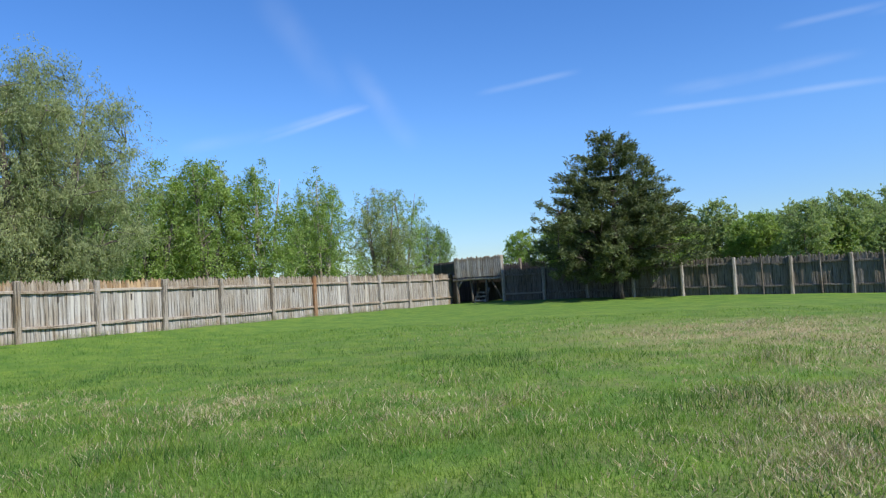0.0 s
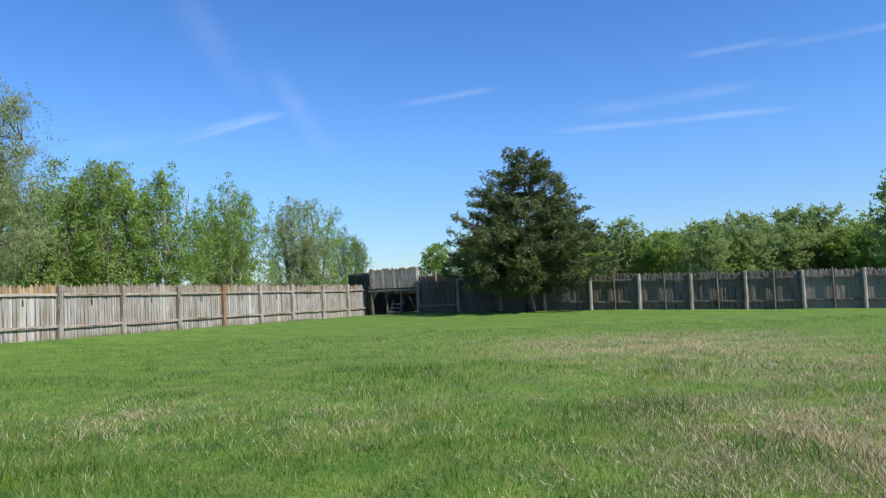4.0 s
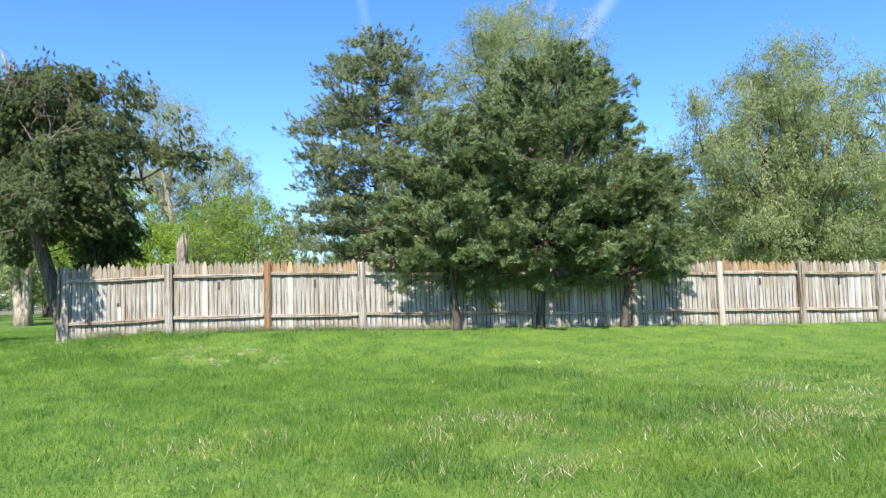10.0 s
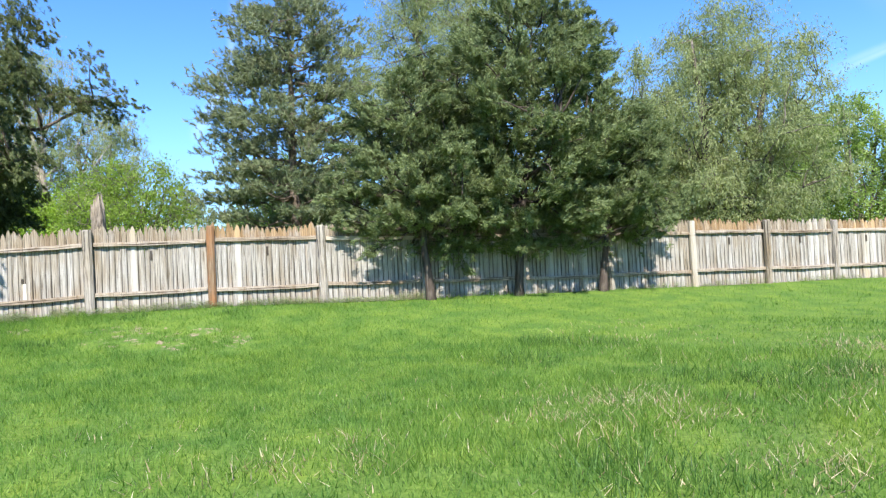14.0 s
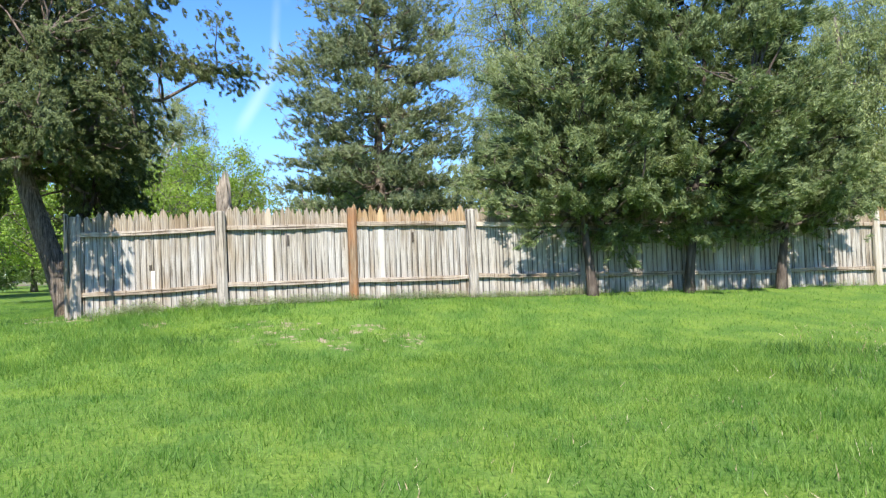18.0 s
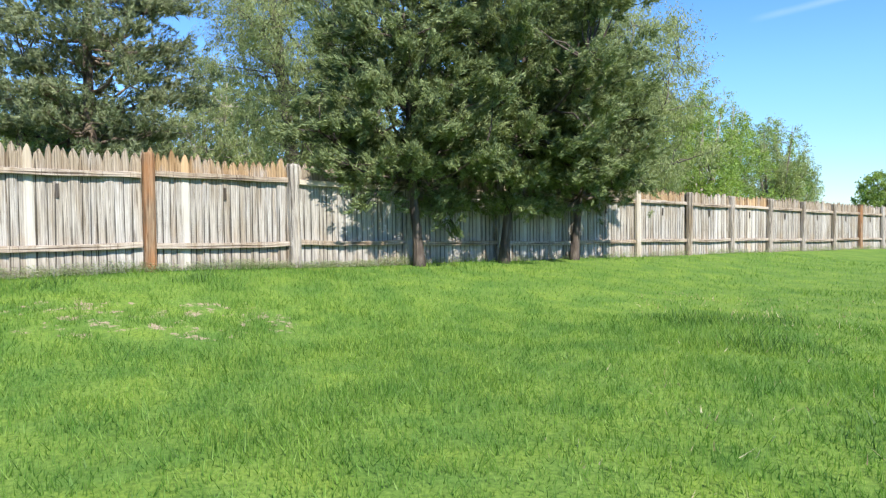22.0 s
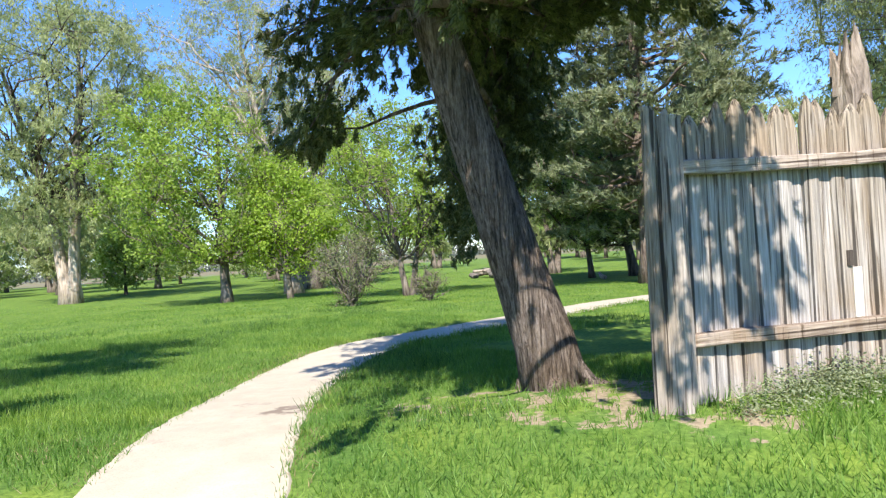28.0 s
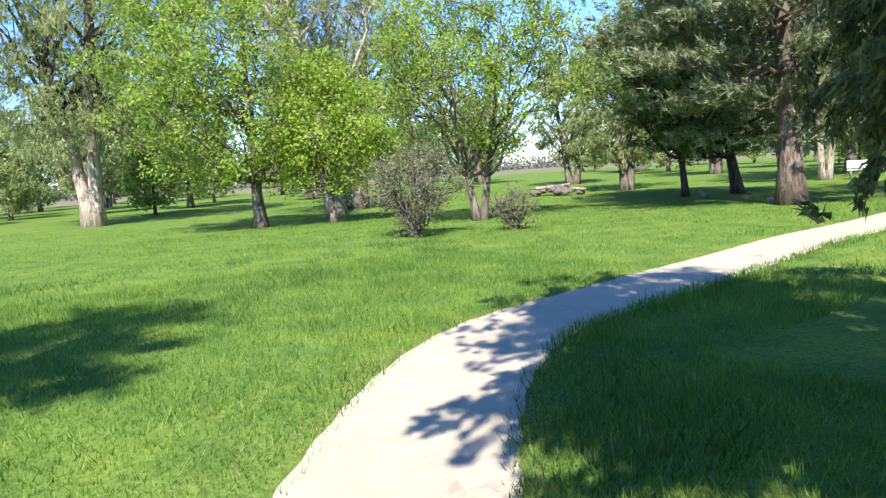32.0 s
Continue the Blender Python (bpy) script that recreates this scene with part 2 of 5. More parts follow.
M_BROWN = wood_mat("brown_creosoted_timber", (0.05, 0.025, 0.015), (0.15, 0.07, 0.04), (0.26, 0.13, 0.07), 0.5, (0.36, 0.16, 0.06))
M_FRESH = wood_mat("pale_new_timber", (0.40, 0.37, 0.32), (0.60, 0.57, 0.51), (0.70, 0.67, 0.60))
M_RAIL = wood_mat("weathered_rail", (0.130, 0.098, 0.076), (0.315, 0.262, 0.210), (0.490, 0.430, 0.360), lying=True)
# darker copy of the timber, with the far fence's shade in its colour
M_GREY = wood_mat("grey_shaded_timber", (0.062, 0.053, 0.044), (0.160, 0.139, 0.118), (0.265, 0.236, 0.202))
# near-black: the shade of slots and lookout is put into this colour
M_SHADELOG = wood_mat("shade_dark_log", (0.03, 0.027, 0.025), (0.075, 0.066, 0.06), (0.13, 0.115, 0.10))


def bark_mat(name, dark, mid, light, scale=9):
    k = Mat(name, 0.9, 0, 0.15)
    f = k.noise(k.coord(scale=(1, 1, 0.16)), scale, 7, 0.65, 0.8)
    b = k.noise(k.coord(), 1.3, 3)
    c = k.ramp(f, [(0.34, dark), (0.5, mid), (0.66, light)])
    k.color(k.mix(k.mask(b, 0.4, 0.7), c, k.mix(1.0, c, (0.7, 0.68, 0.64), "MULTIPLY")))
    return k.bump(f, 1.0, 0.05).m


B_CEDAR = bark_mat("cedar_bark", (0.05, 0.036, 0.03), (0.15, 0.115, 0.09), (0.27, 0.22, 0.18), 12)
k = Mat("furrowed_bark", 0.92, 0, 0.12)
f = k.noise(k.coord(scale=(1, 1, 0.07)), 40, 6, 0.62, 0.7)
f2 = k.noise(k.coord(scale=(1, 1, 0.25)), 110, 4, 0.6)
c = k.ramp(f, [(0.34, (0.050, 0.041, 0.033)), (0.47, (0.150, 0.122, 0.099)), (0.64, (0.300, 0.255, 0.212))])
c = k.mix(k.mask(f2, 0.42, 0.66), c, k.mix(1.0, c, (0.62, 0.58, 0.54), "MULTIPLY"))
k.color(k.mix(k.mask(k.noise(k.coord(), 2.2, 4), 0.45, 0.65), c, k.mix(1.0, c, (1.12, 1.04, 0.94), "MULTIPLY")))
B_TRUNK = k.bump(k.calc("ADD", f, k.calc("MULTIPLY", f2, 0.25)), 1.0, 0.07).m
B_PALE = bark_mat("pale_bark", (0.16, 0.13, 0.10), (0.36, 0.31, 0.25), (0.52, 0.47, 0.40), 6)
B_GREY = bark_mat("grey_bark", (0.06, 0.05, 0.042), (0.16, 0.135, 0.11), (0.27, 0.235, 0.20), 7)
B_DARK = bark_mat("dark_bark", (0.03, 0.024, 0.02), (0.09, 0.07, 0.058), (0.17, 0.14, 0.115), 7)
B_DEAD = bark_mat("bare_dead_wood", (0.07, 0.055, 0.042), (0.29, 0.245, 0.195), (0.47, 0.42, 0.345), 10)


k = Mat("cottonwood_bark", 0.9, 0, 0.15)
f = k.noise(k.coord(scale=(1, 1, 0.16)), 6, 7, 0.65, 0.8)
sep = k.n.new("ShaderNodeSeparateXYZ")
k.l.new(k.tc.outputs["Object"], sep.inputs[0])
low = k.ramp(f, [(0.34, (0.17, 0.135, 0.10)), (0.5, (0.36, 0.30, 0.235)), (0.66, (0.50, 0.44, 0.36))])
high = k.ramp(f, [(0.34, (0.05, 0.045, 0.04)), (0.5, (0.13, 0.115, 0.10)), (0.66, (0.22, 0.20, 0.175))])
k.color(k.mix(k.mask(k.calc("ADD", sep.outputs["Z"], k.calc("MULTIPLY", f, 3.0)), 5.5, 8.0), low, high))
B_COTTON = k.bump(f, 1.0, 0.05).m


def leaf_mat(name, a, b, c, through=0.35, tint=(1.5, 1.55, 0.7), patch=0.55, shade=(0.72, 0.78, 0.75), dry=False):
    k = Mat(name, 0.55, 0, 0.25)
    col = k.ramp(k.island(), [(0.0, a), (0.55, b), (1.0, c)])
    big = k.noise(k.coord(), patch, 4)
    col = k.mix(k.mask(big, 0.38, 0.66), col, k.mix(1.0, col, shade, "MULTIPLY"))
    if dry:
        field = k.calc("MULTIPLY", k.mask(k.near(10, 10, 24), 0.0, 0.55), k.mask(k.noise(k.coord(True), 0.7, 5, 0.7), 0.36, 0.6))
        col = k.mix(k.calc("MULTIPLY", field, 0.7), col, k.mix(1.0, col, (1.08, 0.90, 0.88), "MULTIPLY"))
        col = k.mix(k.mask(k.noise(k.coord(True), 0.35, 4, 0.6), 0.55, 0.75), col, k.mix(1.0, col, (1.25, 1.08, 0.8), "MULTIPLY"))
    k.color(col)
    return k.leafy(through, tint).m


L_CEDAR = leaf_mat("cedar_foliage", (0.085, 0.115, 0.048), (0.165, 0.208, 0.085), (0.270, 0.315, 0.140), 0.3, (1.3, 1.25, 0.75))
L_DCEDAR = leaf_mat("dark_cedar_foliage", (0.066, 0.085, 0.034), (0.125, 0.150, 0.058), (0.205, 0.228, 0.092), 0.3, (1.2, 1.2, 0.7))
L_PINE = leaf_mat("pine_needles", (0.120, 0.142, 0.082), (0.215, 0.245, 0.132), (0.330, 0.360, 0.205), 0.35, (1.2, 1.2, 0.7))
L_OLIVE = leaf_mat("young_olive_leaves", (0.198, 0.226, 0.104), (0.290, 0.322, 0.150), (0.405, 0.438, 0.222), 0.5, (1.35, 1.4, 0.85))
# lighter than the near leaves: distance haze is put into their colour
L_DIST = leaf_mat("haze_lightened_leaves", (0.205, 0.260, 0.108), (0.280, 0.340, 0.145), (0.365, 0.422, 0.198), 0.45, (1.4, 1.45, 0.8))
L_GREEN = leaf_mat("fresh_green_leaves", (0.170, 0.240, 0.062), (0.245, 0.330, 0.092), (0.335, 0.415, 0.140), 0.48)
L_SPRING = leaf_mat("yellow_green_leaves", (0.165, 0.245, 0.045), (0.240, 0.335, 0.062), (0.335, 0.425, 0.095), 0.5, (1.5, 1.5, 0.65))
L_BRIGHT = leaf_mat("bright_spring_leaves", (0.185, 0.285, 0.040), (0.275, 0.390, 0.055), (0.370, 0.480, 0.085), 0.5, (1.5, 1.5, 0.6))
L_DEEP = leaf_mat("deep_green_leaves", (0.110, 0.170, 0.050), (0.165, 0.240, 0.070), (0.240, 0.320, 0.105), 0.35)
L_BUSH = leaf_mat("dull_bush_leaves", (0.091, 0.111, 0.052), (0.156, 0.182, 0.078), (0.234, 0.247, 0.130), 0.3)
L_GRASS = leaf_mat("grass_blades", (0.094, 0.174, 0.028), (0.160, 0.276, 0.046), (0.270, 0.378, 0.092), 0.5, (1.3, 1.4, 0.7), 1.5, (0.60, 0.74, 0.76), dry=True)
L_TUFT = leaf_mat("dark_grass_tufts", (0.035, 0.085, 0.016), (0.075, 0.155, 0.030), (0.150, 0.250, 0.060), 0.3, (1.3, 1.4, 0.7))
L_STRAW = leaf_mat("dry_seed_heads", (0.30, 0.23, 0.12), (0.50, 0.41, 0.25), (0.72, 0.62, 0.43), 0.35, (1.1, 1.0, 0.9))
L_FRINGE = leaf_mat("dry_path_edge_grass", (0.16, 0.13, 0.06), (0.26, 0.22, 0.10), (0.36, 0.32, 0.16), 0.3, (1.1, 1.0, 0.8))
L_WEED = leaf_mat("grey_green_weed", (0.190, 0.228, 0.120), (0.285, 0.320, 0.180), (0.380, 0.410, 0.265), 0.45, (1.2, 1.2, 0.8))

L_FAR = leaf_mat("hazy_far_woods", (0.085, 0.095, 0.075), (0.12, 0.13, 0.10), (0.15, 0.16, 0.125), 0.1, (1, 1, 1))

gm = Mat("lawn", 0.95, 0, 0.1)
gco = gm.coord(True)
g_fine = gm.noise(gco, 26, 6, 0.7)
g_mid = gm.noise(gco, 1.7, 4, 0.6)
g_big = gm.noise(gco, 0.22, 4, 0.6)
gcol = gm.ramp(g_fine, [(0.3, (0.052, 0.088, 0.018)), (0.5, (0.118, 0.192, 0.034)), (0.72, (0.19, 0.268, 0.056))])
gcol = gm.mix(gm.mask(g_mid, 0.42, 0.7), gcol, gm.mix(1.0, gcol, (1.2, 1.1, 0.9), "MULTIPLY"))
gcol = gm.mix(gm.mask(gm.noise(gm.coord(), 1.5, 4), 0.38, 0.66), gcol, gm.mix(1.0, gcol, (0.60, 0.74, 0.76), "MULTIPLY"))
# the mown field where the walk starts is drier than the shaded side
dry = gm.calc("MULTIPLY", gm.near(11, 8, 22), gm.mask(gm.noise(gco, 0.9, 5, 0.7), 0.42, 0.62))
gcol = gm.mix(gm.calc("MULTIPLY", dry, 0.75), gcol, gm.ramp(g_fine, [(0.3, (0.07, 0.06, 0.03)), (0.7, (0.24, 0.20, 0.11))]))
tan = gm.calc("MULTIPLY", gm.near(7.0, 15.5, 6), gm.mask(gm.noise(gco, 0.7, 4, 0.6), 0.36, 0.56))
gcol = gm.mix(gm.calc("MULTIPLY", tan, 0.8), gcol, (0.33, 0.26, 0.14))
straw_bed = gm.calc("MULTIPLY", gm.mask(gm.near(4.8, 5.8, 3.4), 0.0, 0.5), gm.mask(gm.noise(gco, 1.6, 5, 0.7), 0.42, 0.58))
gcol = gm.mix(gm.calc("MULTIPLY", straw_bed, 0.5), gcol, gm.ramp(g_fine, [(0.35, (0.10, 0.075, 0.045)), (0.65, (0.33, 0.26, 0.16))]))
soil = gm.ramp(g_fine, [(0.3, (0.17, 0.135, 0.085)), (0.7, (0.36, 0.295, 0.195))])
bare = gm.noise(gco, 4.2, 6, 0.72)
for sx, sy, sr, cut in ((-18.6, 4.7, 1.5, 0.545), (-17.3, 5.5, 1.6, 0.545), (-22.9, 2.9, 1.3, 0.50), (-21.9, 3.1, 1.0, 0.52), (-23.9, 2.4, 1.0, 0.53), (-20.4, 3.4, 0.5, 0.5)):
    gcol = gm.mix(gm.mask(gm.calc("MULTIPLY", gm.mask(gm.near(sx, sy, sr), 0.0, 0.5), bare), cut, cut + 0.05), gcol, soil)
# ploughed land far beyond the park
far_off = gm.mask(gm.near(-20, 10, 600), 0.76, 0.73)
gcol = gm.mix(far_off, gcol, gm.ramp(gm.noise(gco, 0.03, 4), [(0.4, (0.19, 0.145, 0.10)), (0.6, (0.15, 0.17, 0.07))]))
gm.color(gcol)
gm.bump(g_fine, 0.6, 0.015)
M_LAWN = gm.m

STAIN = (-25.28, 1.72)
k = Mat("concrete_path", 0.9, 0, 0.2)
c1, c2 = k.noise(k.coord(True), 3.0, 6, 0.7), k.noise(k.coord(True), 90, 3, 0.6)
cc = k.ramp(c1, [(0.3, (0.37, 0.33, 0.245)), (0.55, (0.425, 0.378, 0.282)), (0.75, (0.47, 0.42, 0.322))])
cc = k.mix(k.mask(c2, 0.5, 0.75), cc, k.mix(1.0, cc, (0.82, 0.8, 0.77), "MULTIPLY"))
cc = k.mix(k.mask(k.calc("MULTIPLY", k.near(STAIN[0], STAIN[1], 0.5), k.noise(k.coord(True), 4.0, 4, 0.6)), 0.28, 0.34), cc, (0.20, 0.16, 0.12))
cc = k.mix(k.mask(k.noise(k.coord(True), 1.1, 5, 0.75), 0.62, 0.70), cc, (0.30, 0.255, 0.20))
M_CONCRETE = k.color(cc).bump(c2, 0.25, 0.004).m


def plain(name, col, rough=0.7, metal=0.0):
    k = Mat(name, rough, metal)
    f = k.noise(k.coord(), 14, 4)
    k.color(k.mix(k.mask(f, 0.35, 0.7), col, tuple(v * 0.72 for v in col)))
    return k.m


M_STONE = plain("grey_field_stone", (0.14, 0.125, 0.105), 0.9)
M_WHITE = plain("white_painted_metal", (0.75, 0.76, 0.77), 0.4)
M_WIRE = plain("grey_steel", (0.3, 0.31, 0.32), 0.4, 0.6)


# ---- small builders ----
def mesh(name, verts, faces, mat, smooth=False):
    """A mesh from arrays: verts (n, 3), faces (m, 3 or 4)."""
    v, f = np.asarray(verts, np.float32), np.asarray(faces, np.int32)
    me = bpy.data.meshes.new(name)
    me.vertices.add(len(v))
    me.vertices.foreach_set("co", v.ravel())
    k = f.shape[1]
    me.loops.add(f.size)
    me.loops.foreach_set("vertex_index", f.ravel())
    me.polygons.add(len(f))
    me.polygons.foreach_set("loop_start", np.arange(0, f.size, k, dtype=np.int32))
    me.update(calc_edges=True)
    me.polygons.foreach_set("use_smooth", np.full(len(f), bool(smooth)))
    me.materials.append(mat)
    return me


def part(name, me, parent, m=None, label=""):
    ob = new(name, me)
    ob.parent = parent
    if m is not None:
        ob.matrix_basis = m
    if label:
        ob["label"] = label
    return ob


def thing(name, label, category, m=None, group="", kind=""):
    ob = new(name)
    ob.empty_display_size = 0.2
    if m is not None:
        ob.matrix_basis = m
    return tagged(ob, label, category, group, kind)


def sm(a, b, x):
    t = np.clip((np.asarray(x, float) - a) / (b - a), 0, 1)
    return t * t * (3 - 2 * t)


def tube(points, radii, sides=6, cap=True):
    """A bent, tapered tube along points: verts and quads."""
    P, R = np.asarray(points, float), np.asarray(radii, float)
    T = np.gradient(P, axis=0)
    T /= np.linalg.norm(T, axis=1)[:, None] + 1e-9
    ref = np.where(np.abs(T[:, 2:3]) > 0.9, np.array([[1.0, 0, 0]]), np.array([[0, 0, 1.0]]))
    A = np.cross(T, ref)
    A /= np.linalg.norm(A, axis=1)[:, None] + 1e-9
    B = np.cross(T, A)
    a = np.linspace(0, 2 * np.pi, sides, endpoint=False)
    V = P[:, None] + R[:, None, None] * (A[:, None] * np.cos(a)[None, :, None] + B[:, None] * np.sin(a)[None, :, None])
    n = len(P)
    i = np.arange(n - 1)[:, None] * sides + np.arange(sides)[None]
    j = np.arange(n - 1)[:, None] * sides + (np.arange(sides) + 1) % sides
    F = np.stack([i, j, j + sides, i + sides], -1).reshape(-1, 4)
    V = V.reshape(-1, 3)
    if cap:
        V = np.vstack([V, P[-1:], P[:1]])
        c = len(V) - 2
        r = (n - 1) * sides + np.arange(sides)
        r2 = (n - 1) * sides + (np.arange(sides) + 1) % sides
        q = np.arange(sides)
        q2 = (np.arange(sides) + 1) % sides
        F = np.vstack([F, np.stack([r, r2, np.full(sides, c), np.full(sides, c)], -1), np.stack([q2, q, np.full(sides, c + 1), np.full(sides, c + 1)], -1)])
    return V, F


def clean(name, V, F, mat, smooth=False):
    """Mesh from quads, of which some are triangles with a doubled corner."""
    me = bpy.data.meshes.new(name)
    me.from_pydata(np.asarray(V).tolist(), [], [tuple(dict.fromkeys(f)) for f in np.asarray(F).tolist()])
    me.materials.append(mat)
    if smooth:
        me.polygons.foreach_set("use_smooth", np.ones(len(me.polygons), bool))
    return me


def join(pieces):
    Vs, Fs, o = [], [], 0
    for V, F in pieces:
        Vs.append(V)
        Fs.append(np.asarray(F) + o)
        o += len(V)
    return np.vstack(Vs), np.vstack(Fs)


def box(x0, x1, y0, y1, z0, z1, ch=0.006):
    """A box with its edges along z broken off."""
    ring = [(x0 + ch, y0), (x1 - ch, y0), (x1, y0 + ch), (x1, y1 - ch), (x1 - ch, y1), (x0 + ch, y1), (x0, y1 - ch), (x0, y0 + ch)]
    V = [(x, y, z) for z in (z0, z1) for x, y in ring]
    F = [(i, (i + 1) % 8, (i + 1) % 8 + 8, i + 8) for i in range(8)]
    F += [(8, 9, 10, 11), (8, 11, 12, 15), (15, 12, 13, 14), (3, 2, 1, 0), (7, 4, 3, 0), (6, 5, 4, 7)]
    return np.array(V, float), np.array(F)


# ---- the ground ----
C0, U, N = np.array([-22.4, 2.83]), np.array([0.498, 0.867]), np.array([0.867, -0.498])


def sd(x, y):
    """Along the long fence from its open end, and into the field from it."""
    return (x - C0[0]) * U[0] + (y - C0[1]) * U[1], (x - C0[0]) * N[0] + (y - C0[1]) * N[1]


def xy(s, d):
    return C0[0] + s * U[0] + d * N[0], C0[1] + s * U[1] + d * N[1]


def fence_foot(s):
    return 0.63 - 0.0188 * np.maximum(np.asarray(s, float) - 5, 0) - 0.25 * sm(2.0, -3.0, s)


def ground(x, y):
    s, d = sd(np.asarray(x, float), np.asarray(y, float))
    sc = np.clip(s, -30, 60)
    west = 0.26 * (1 - sm(5, 40, sc))
    z = -0.06 + west * sm(6, -1, d)
    z = z + (np.maximum(fence_foot(np.minimum(sc, 46)), -0.2) + 0.06 - west * sm(6, -1, 0.0)) * np.exp(-(d / 3.0) ** 2)
    z = z - 0.5 * sm(8, 46, sc) * sm(2, 34, d)
    z = z - 0.35 * sm(8, 40, -d) * (1 - sm(10, 30, sc)) 
    z = z + 0.02 * np.sin(x * 0.9 + 1.3 * np.sin(y * 0.5)) * np.cos(y * 0.8 + 0.6)
    return z


def gz(x, y):
    return float(ground(x, y))


def axis(lo, hi, fine_lo, fine_hi, step):
    """Even steps in the middle, growing steps outward."""
    mid = list(np.arange(fine_lo, fine_hi + step / 2, step))
    w, up = step, []
    while (up[-1] if up else mid[-1]) < hi:
        w *= 1.22
        up.append((up[-1] if up else mid[-1]) + w)
    w, dn = step, []
    while (dn[-1] if dn else mid[0]) > lo:
        w *= 1.22
        dn.append((dn[-1] if dn else mid[0]) - w)
    return np.array(dn[::-1] + mid + up)


gx, gy = axis(-1500, 1500, -34, 22, 0.42), axis(-1500, 1500, -8, 40, 0.42)
GX, GY = np.meshgrid(gx, gy)
GZ = ground(GX, GY)
ii = (np.arange(len(gy) - 1)[:, None] * len(gx) + np.arange(len(gx) - 1)[None]).ravel()
lawn = new("ground", mesh("ground", np.stack([GX, GY, GZ], -1).reshape(-1, 3), np.stack([ii, ii + 1, ii + 1 + len(gx), ii + len(gx)], -1), M_LAWN, True))
tagged(lawn, "green uneven lawn with dry patches and bare soil", "ground", kind="structure")


# ---- the concrete path ----
def smooth_line(pts, step):
    """A Catmull-Rom line through pts at even steps."""
    P = np.array([2 * np.array(pts[0]) - np.array(pts[1])] + [np.array(p) for p in pts] + [2 * np.array(pts[-1]) - np.array(pts[-2])], float)
    out = []
    for i in range(1, len(P) - 2):
        for t in np.linspace(0, 1, 24, endpoint=False):
            a, b, c, e = P[i - 1], P[i], P[i + 1], P[i + 2]
            out.append(0.5 * (2 * b + (c - a) * t + (2 * a - 5 * b + 4 * c - e) * t * t + (3 * b - a - 3 * c + e) * t ** 3))
    out = np.array(out + [P[-2]])
    L = np.concatenate([[0], np.cumsum(np.linalg.norm(np.diff(out, axis=0), axis=1))])
    q = np.arange(0, L[-1], step)
    return np.stack([np.interp(q, L, out[:, 0]), np.interp(q, L, out[:, 1])], -1)


PATH_MAIN = [(16, -38), (4, -24), (-9, -10), (-14, -5.2), (-17.4, -2.8), (-20.5, -1.42), (-22.75, -0.2), (-24.75, 0.92), (-26.13, 1.84), (-27.35, 2.78), (-28.4, 3.8), (-29.12, 4.85), (-29.5, 5.9), (-29.72, 7.5), (-29.93, 9.6), (-30.35, 12.8), (-30.6, 16.6), (-31.0, 24), (-31.0, 34), (-29, 48), (-25, 70)]
PATH_BRANCH = [(-23.5, 0.1), (-24.1, -0.8), (-24.75, -1.62), (-26.0, -3.4), (-27.75, -6.3), (-30.15, -10), (-37, -21), (-46, -34)]
LINES = []


def lay_path(name, pts, width, slab, label):
    holder = thing(name, label, "path", kind="structure")
    line = smooth_line(pts, 0.15)
    LINES.append((line, width))
    T = np.gradient(line, axis=0)
    T /= np.linalg.norm(T, axis=1)[:, None]
    side = np.stack([-T[:, 1], T[:, 0]], -1)
    n = max(2, int(slab / 0.15))
    rng = random.Random(5)
    for i in range(0, len(line) - 2, n):
        j = min(i + n, len(line) - 1)
        c, w = line[i:j + 1].copy(), side[i:j + 1]
        lift = 0.016 if width > 1.11 else 0.012
        rows = []
        for k in range(len(c)):
            wob = 0.5 * width * (1 + 0.02 * math.sin((i + k) * 1.7))
            a, b = c[k] + w[k] * wob, c[k] - w[k] * wob
            za, zb = gz(*a) + lift, gz(*b) + lift
            top = 0.5 * (za + zb)
            za, zb = 0.3 * za + 0.7 * top, 0.3 * zb + 0.7 * top
            ai, bi = a - w[k] * 0.015, b + w[k] * 0.015
            rows.append([(*a, za - 0.09), (*a, za - 0.012), (*ai, za), (*bi, zb), (*b, zb - 0.012), (*b, zb - 0.09)])
        V = np.array(rows).reshape(-1, 3)
        F = [(r * 6 + q, r * 6 + q + 6, r * 6 + q + 7, r * 6 + q + 1) for r in range(len(rows) - 1) for q in range(5)]
        e = (len(rows) - 1) * 6
        F += [(0, 1, 4, 5), (1, 2, 3, 4), (e + 5, e + 4, e + 1, e), (e + 4, e + 3, e + 2, e + 1)]
        part("slab", mesh("slab", V, F, M_CONCRETE), holder)
    return holder


lay_path("pavement_main", PATH_MAIN, 1.17, 3.0, "pale concrete footpath curving through the lawn")
lay_path("pavement_branch", PATH_BRANCH, 1.1, 3.0, "pale concrete side path along the outer fence")


